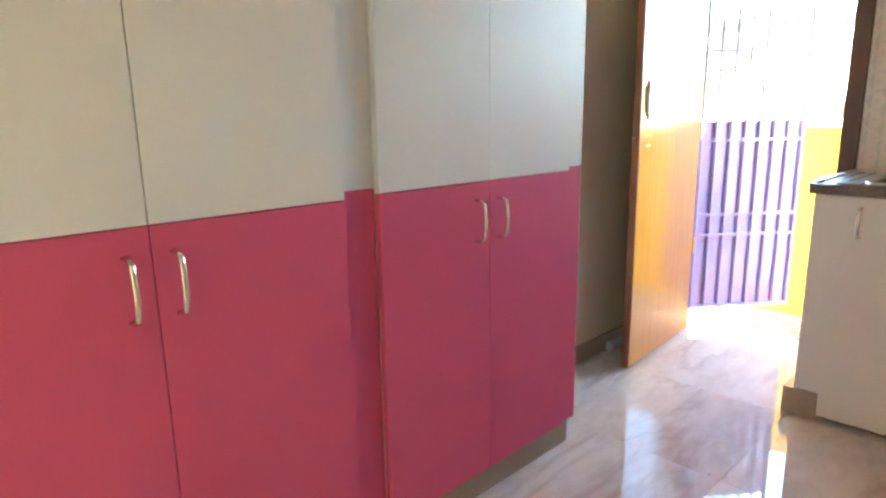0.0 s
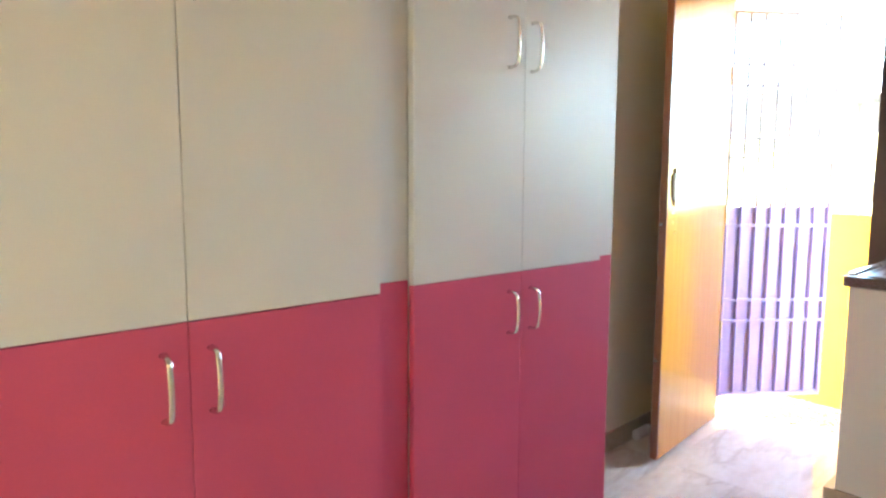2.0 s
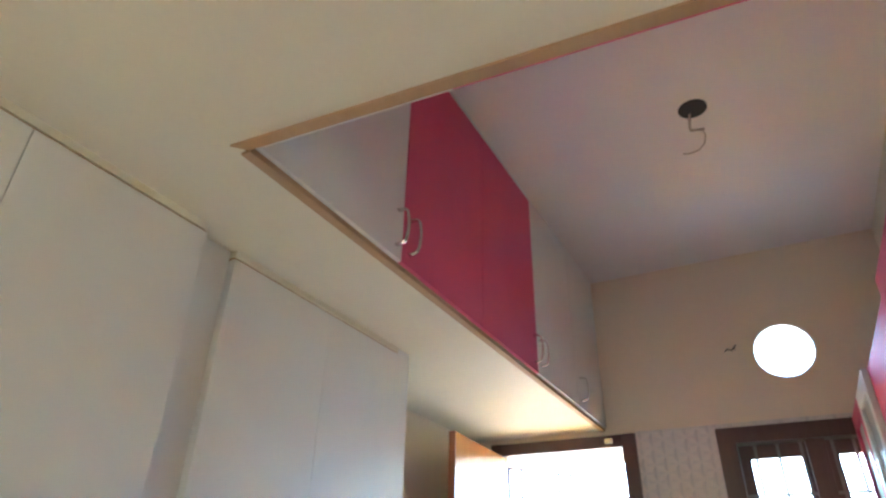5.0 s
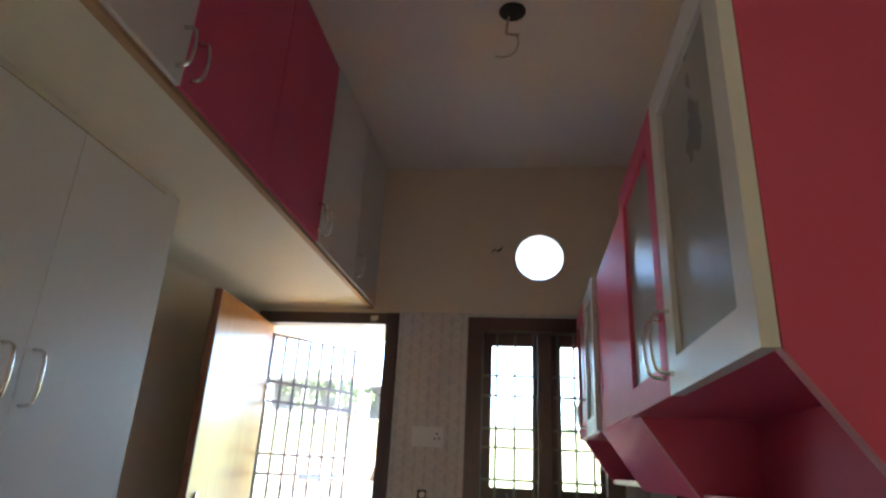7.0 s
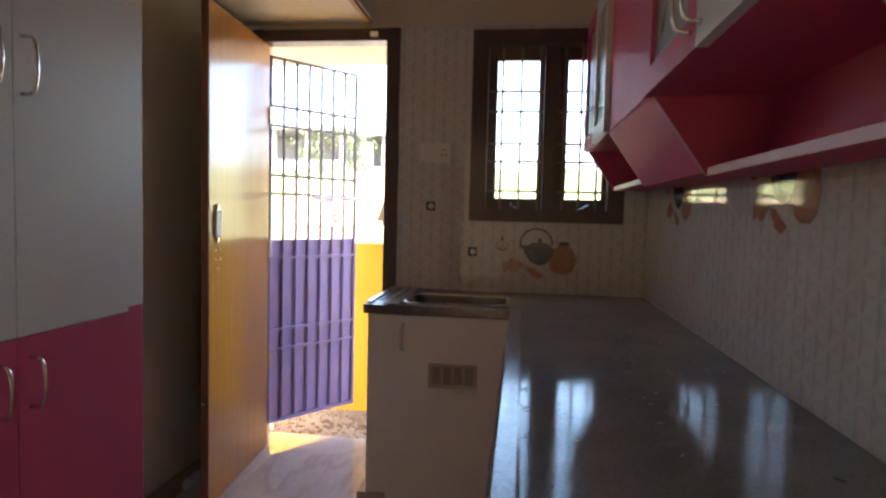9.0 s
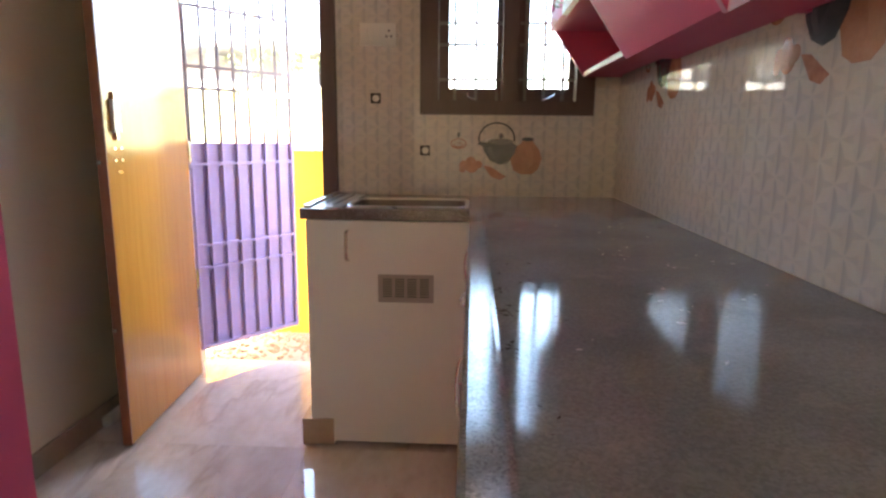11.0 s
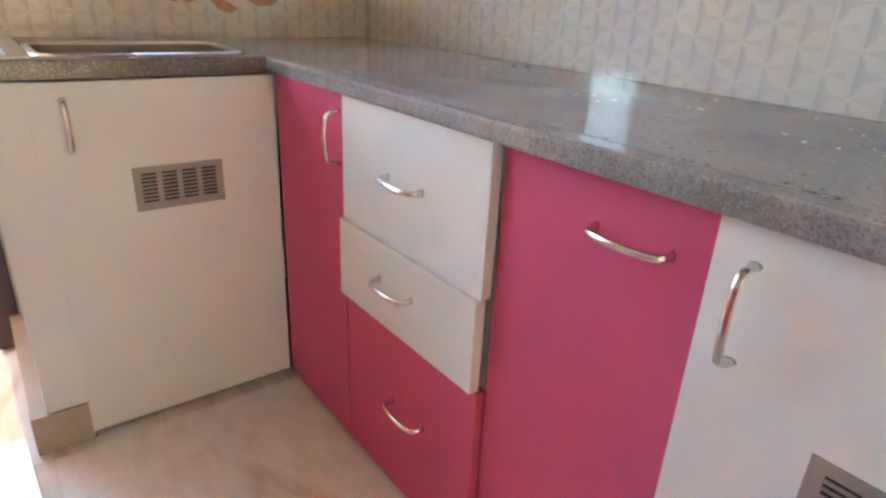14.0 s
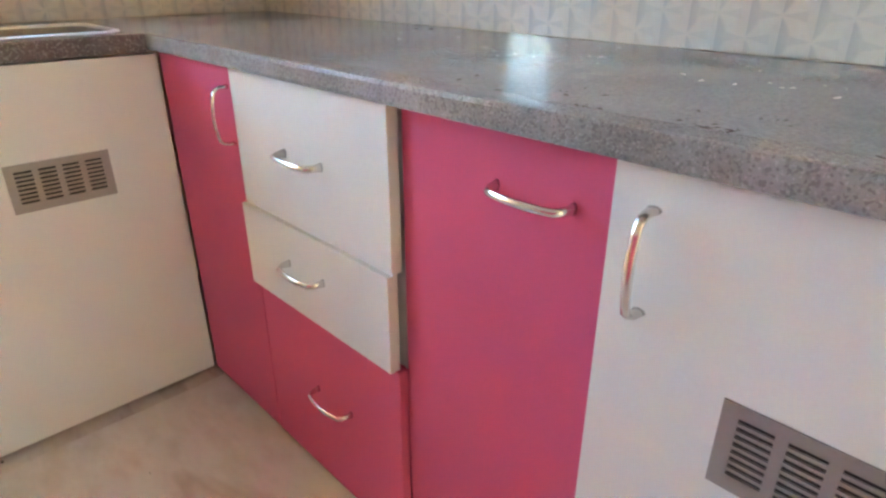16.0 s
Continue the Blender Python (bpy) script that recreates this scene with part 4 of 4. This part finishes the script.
DIRT = surface("dark dirt", (0.07, 0.05, 0.04), rough=0.9, bump=0)
CHIP = surface("pale plaster crumbs", (0.55, 0.50, 0.45), rough=0.9, bump=0)
flakes("worktop_dirt", [(0.044, -1.75, 0.008, 22), (0.040, -1.62, 0.006, 10), (0.042, -1.90, 0.008, 12), (0.10, -1.56, 0.02, 5), (0.05, -1.45, 0.02, 5), (0.12, -1.755, 0.015, 5), (0.06, -2.1, 0.02, 4)], 0.0032, DIRT,
       "dark crumbs and dead insects on the dusty worktop", CTOP, 11)
flakes("worktop_crumbs", [(0.32, -1.31, 0.03, 9), (0.32, -1.75, 0.03, 8), (0.42, -0.95, 0.05, 8), (0.45, -1.5, 0.06, 10), (0.25, -0.7, 0.08, 8), (0.2, -2.0, 0.1, 8)], 0.004, CHIP,
       "pale plaster crumbs scattered on the worktop", CTOP, 12)
for x, y in ((0.506, -0.842), (0.524, -0.872), (0.486, -1.983)):
    flakes("pebble", [(x, y, 0.0, 1)], 0.008, DIRT, "dark pebble lying on the worktop by the tiles", CTOP, 13)
flakes("floor_specks", [(-0.10, -1.544, 0.002, 1), (-0.246, -1.427, 0.002, 1), (-0.231, -1.309, 0.002, 1), (-0.448, -1.064, 0.01, 2), (-0.6, -1.6, 0.25, 14), (-0.5, -0.9, 0.2, 8)], 0.004, DIRT,
       "small dark specks of dirt on the marble floor", 0.0, 14)


# ---- printed kitchen motif on some tiles ----
def oval(cx, cz, rx, rz, n=28, a0=0.0, a1=360.0):
    return [(cx + rx * math.cos(radians(a0 + (a1 - a0) * k / n)), cz + rz * math.sin(radians(a0 + (a1 - a0) * k / n))) for k in range(n if a1 - a0 >= 360 else n + 1)]


def motif(cx, cz, wall):
    at = (cx, -0.001, cz) if wall == "x" else (EX - 0.001, cx, cz)
    ob = thing("tile_picture", "glazed tile picture of a dark kettle, clay pot and flowers", "tile picture", at=at, group="tile pictures")

    def patch(name, outline, material, lift, hole=None):
        bm = bmesh.new()
        # on the long wall the picture's own left is the far side
        def put(p, d):
            return (cx + p[0], -d, cz + p[1]) if wall == "x" else (EX - d, cx - p[0], cz + p[1])
        if hole:
            a = [[bm.verts.new(put(p, d)) for p in outline] for d in (lift, lift - 0.0003)]
            b = [[bm.verts.new(put(p, d)) for p in hole] for d in (lift, lift - 0.0003)]
            for k in range(len(outline) - 1):
                bm.faces.new((a[0][k], a[0][k + 1], b[0][k + 1], b[0][k]))
                bm.faces.new((a[1][k], a[1][k + 1], b[1][k + 1], b[1][k]))
        else:
            a = [[bm.verts.new(put(p, d)) for p in outline] for d in (lift, lift - 0.0003)]
            bm.faces.new(a[0])
            bm.faces.new(a[1])
            for k in range(len(outline)):
                j = (k + 1) % len(outline)
                bm.faces.new((a[0][k], a[0][j], a[1][j], a[1][k]))
        part(name, bm, material, ob)

    patch("pot", [(0.045, -0.010), (0.040, -0.045), (0.055, -0.090), (0.085, -0.105), (0.130, -0.105), (0.158, -0.085), (0.172, -0.040), (0.160, -0.002), (0.140, 0.022), (0.133, 0.036),
                  (0.090, 0.036), (0.082, 0.022), (0.060, 0.008)], CLAY, 0.0010)
    patch("pot_mouth", oval(0.112, 0.040, 0.026, 0.008), CHARCOAL, 0.0014)
    patch("kettle_body", [(-0.100, 0.018), (-0.078, 0.012), (-0.070, -0.012), (-0.045, -0.050), (-0.005, -0.066), (0.030, -0.058), (0.058, -0.020), (0.068, 0.012), (0.040, 0.034), (0.010, 0.042),
                          (-0.030, 0.040), (-0.062, 0.026), (-0.090, 0.030)], CHARCOAL, 0.0018)
    patch("kettle_lid", oval(-0.002, 0.030, 0.050, 0.013), SLATE, 0.0021)
    patch("kettle_shine", [(-0.058, 0.004), (-0.040, 0.010), (-0.030, -0.020), (-0.018, -0.044), (-0.034, -0.042), (-0.050, -0.020)], SLATE, 0.0021)
    patch("pot_shine", [(0.098, 0.010), (0.124, 0.012), (0.138, -0.020), (0.136, -0.060), (0.118, -0.082), (0.112, -0.040)], SHELL, 0.0012)
    patch("pot_collar", [(0.080, 0.020), (0.140, 0.020), (0.137, 0.026), (0.084, 0.026)], BLUSH, 0.0013)
    patch("kettle_knob", oval(0.000, 0.052, 0.010, 0.012, 14), CHARCOAL, 0.0020)
    patch("kettle_handle", oval(-0.018, 0.040, 0.078, 0.070, 26, -10, 190), CHARCOAL, 0.0020, oval(-0.018, 0.042, 0.070, 0.061, 26, -10, 190))
    for x, z, r in ((-0.150, -0.070, 0.024), (-0.120, -0.078, 0.028), (-0.125, -0.050, 0.020), (-0.095, -0.066, 0.020), (-0.160, -0.088, 0.015)):
        patch("flower", oval(x, z, r, r * 0.85, 14), BLUSH, 0.0011 + abs(x) * 0.004)
    patch("leaf", [(-0.075, -0.070), (-0.040, -0.075), (0.0, -0.100), (0.025, -0.115), (0.0, -0.130), (-0.035, -0.120), (-0.055, -0.095)], BLUSH, 0.0013)
    patch("jar_outline", oval(-0.178, 0.020, 0.033, 0.022, 26, 0, 359), BLUSH, 0.0010, oval(-0.178, 0.021, 0.028, 0.017, 26, 0, 359))
    patch("jar_band", oval(-0.178, 0.014, 0.020, 0.011, 20, 0, 359), BLUSH, 0.0012, oval(-0.178, 0.015, 0.015, 0.007, 20, 0, 359))
    patch("jar_top", oval(-0.178, 0.056, 0.006, 0.012, 12), SLATE, 0.0010)


motif(0.110, 1.058, "x")
for y in (-0.58, -1.48):
    motif(y, 1.330, "y")

# ---- outside ----
solid("ground", boxes([(-400, 400, -400, 600, -0.3, -0.105)]), SAND, "pale sandy ground behind the house", "ground")
solid("compound_wall", boxes([(-6, 4, 0.985, 1.12, -0.105, 1.018)], 0.006), YELLOW, "bright yellow painted compound wall", "wall")
solid("sunshade", boxes([(-6, -0.40, YW, 0.80, 2.12, 2.22)], 0.005), PLASTER, "plastered sunshade slab over the back door", "sunshade")

rng = random.Random(5)
litter = bmesh.new()
for i in range(900):
    near = rng.random() ** 0.5
    x, y = rng.uniform(-1.7, -0.45), 0.26 + 0.72 * near
    s = rng.uniform(0.004, 0.016)
    h = s * rng.uniform(0.3, 0.8)
    mtx = Matrix.LocRotScale((x, y, -0.105 + h * 0.4), Euler((rng.uniform(-0.4, 0.4), rng.uniform(-0.4, 0.4), rng.uniform(0, 6))), (s, s * rng.uniform(0.5, 1), h))
    bmesh.ops.create_icosphere(litter, subdivisions=1, radius=1.0, matrix=mtx)
solid("gravel", litter, PEBBLE, "gravel and dry leaf litter by the yellow wall", "gravel", kind="stuff")


def frame_building(cx, cy, w, d, z0, storeys, h, group):
    ob = thing("unfinished_building", "bare concrete building frame far beyond the wall", "building", at=(cx, cy, -0.1), group=group)
    part("slab", box(cx - w / 2, cx + w / 2, cy, cy + d, -0.1, z0), CONCRETE, ob)
    for s in range(storeys):
        z = z0 + s * h
        for i in range(5):
            x = cx - w / 2 + 0.3 + i * (w - 0.6) / 4
            part("column", box(x - 0.2, x + 0.2, cy + 0.1, cy + 0.5, z, z + h - 0.35), CONCRETE, ob)
        part("slab", box(cx - w / 2 - 0.3, cx + w / 2 + 0.3, cy - 0.4, cy + d, z + h - 0.35, z + h), CONCRETE, ob)
        part("rear_wall", box(cx - w / 2, cx + w / 2, cy + d * 0.6, cy + d * 0.6 + 0.2, z, z + h - 0.35), CONCRETE, ob)


frame_building(-20, 44, 12, 8, 5.2, 1, 2.75, "far buildings")
frame_building(-9.5, 46, 8, 8, 4.9, 1, 2.9, "far buildings")
solid("field", prism([(23, -0.11), (41, 4.4), (43.5, 4.4), (43.5, -0.11)], "x", -45, 25), GRASS, "dry green field rising beyond the huts", "field")


def leafy(name, x, y, h, spread, label, seed):
    r = random.Random(seed)
    ob = thing(name, label, "tree", at=(x, y, -0.1), group="far trees")
    trunk = bmesh.new()
    rings = []
    for i in range(6):
        f = i / 5
        rr = 0.16 * (1 - 0.7 * f) * h / 4
        rings.append([trunk.verts.new((x + 0.15 * math.sin(3 * f) + rr * math.cos(k * math.pi / 4), y + rr * math.sin(k * math.pi / 4), -0.1 + h * 0.7 * f)) for k in range(8)])
    for a, b in zip(rings, rings[1:]):
        for k in range(8):
            trunk.faces.new((a[k], a[(k + 1) % 8], b[(k + 1) % 8], b[k]))
    part("trunk", trunk, BARK, ob)
    crown = bmesh.new()
    for i in range(26):
        cx = x + r.gauss(0, spread * 0.45)
        cy = y + r.gauss(0, spread * 0.45)
        cz = h * r.uniform(0.3, 1.0)
        for j in range(26):
            p = Vector((cx + r.gauss(0, 0.3), cy + r.gauss(0, 0.3), cz + r.gauss(0, 0.25)))
            q = Euler((r.uniform(0, 6), r.uniform(0, 6), r.uniform(0, 6))).to_matrix()
            s = r.uniform(0.08, 0.2)
            crown.faces.new([crown.verts.new(p + q @ Vector(v) * s) for v in ((-1, 0, 0), (0, -0.45, 0.1), (1, 0, 0), (0, 0.45, 0.1))])
    part("crown", crown, LEAF, ob)


leafy("tree", -14.6, 39, 7.6, 1.7, "green bushy tree beyond the compound wall", 1)
leafy("tree", -11.9, 40, 7.2, 1.1, "green bushy tree beyond the compound wall", 2)
leafy("tree", -5.5, 40, 6.2, 2.4, "green bushy tree beyond the compound wall", 3)
leafy("tree", 3.0, 40, 6.4, 2.8, "green bushy tree beyond the compound wall", 4)
hut = thing("thatched_hut", "low hut with a dry palm thatch roof", "hut", at=(-6.4, 17, -0.1))
part("wall", box(-7.4, -5.0, 16.2, 18.6, -0.1, 0.9), PLASTER, hut)
part("roof", prism([(15.8, 0.75), (17.4, 1.9), (19.0, 0.75), (17.4, 1.75)], "x", -7.8, -4.6), THATCH, hut)
part("post", rod((-4.7, 15.9, -0.1), (-4.9, 15.9, 1.9), 0.06, 8), BARK, hut)

# ---- floor and wall tiles ----
shared = {}


def piece(name, parent, size, at, material, bevel=0.0012):
    key = (tuple(round(v, 4) for v in size), material.name)
    if key not in shared:
        me = mesh_of(box(-size[0] / 2, size[0] / 2, -size[1] / 2, size[1] / 2, -size[2] / 2, size[2] / 2, 0.0), name)
        me.materials.append(material)
        shared[key] = me
    ob = new(name, shared[key])
    ob.parent = parent
    ob.location = at
    return ob


def lay(cuts, lo, hi):
    edges = [lo] + [c for c in cuts if lo + 0.02 < c < hi - 0.02] + [hi]
    return list(zip(edges, edges[1:]))


G = 0.0004
for x0, x1 in lay([-1.18, -0.58, 0.02], WX, 0.60):
    for y0, y1 in lay([0.0 - 0.6 * k for k in range(9)][::-1], SY, 0.24):
        piece("floor_tile", floor, (x1 - x0 - 2 * G, y1 - y0 - 2 * G, 0.006), ((x0 + x1) / 2, (y0 + y1) / 2, -0.003), FLOOR)

north = bpy.data.objects["wall_north"]
east = bpy.data.objects["wall_east"]
rows_z = [(0.861, 1.31), (1.31, 1.76), (1.76, 2.112)]
for z0, z1 in rows_z:
    for x0, x1 in lay([-0.35, -0.05, 0.25], -0.581, EX):
        spans = [(x0, x1, z0, z1)]
        # leave the window's opening free
        a, b, lo, hi = -0.225, 0.481, 1.200, 2.085
        out = []
        for p0, p1, q0, q1 in spans:
            if p1 <= a or p0 >= b or q1 <= lo or q0 >= hi:
                out.append((p0, p1, q0, q1))
                continue
            if p0 < a:
                out.append((p0, a, q0, q1))
            if p1 > b:
                out.append((b, p1, q0, q1))
            if q0 < lo:
                out.append((max(p0, a), min(p1, b), q0, lo))
            if q1 > hi:
                out.append((max(p0, a), min(p1, b), hi, q1))
        for p0, p1, q0, q1 in out:
            piece("wall_tile", north, (p1 - p0 - G, 0.0075, q1 - q0 - G), ((p0 + p1) / 2, 0.00375, (q0 + q1) / 2), TILE_X)
    for y0, y1 in lay([-0.3 * k for k in range(1, 9)][::-1], -2.36, -0.001):
        piece("wall_tile", east, (0.0075, y1 - y0 - G, z1 - z0 - G), (EX + 0.00375, (y0 + y1) / 2, (z0 + z1) / 2), TILE_Y)
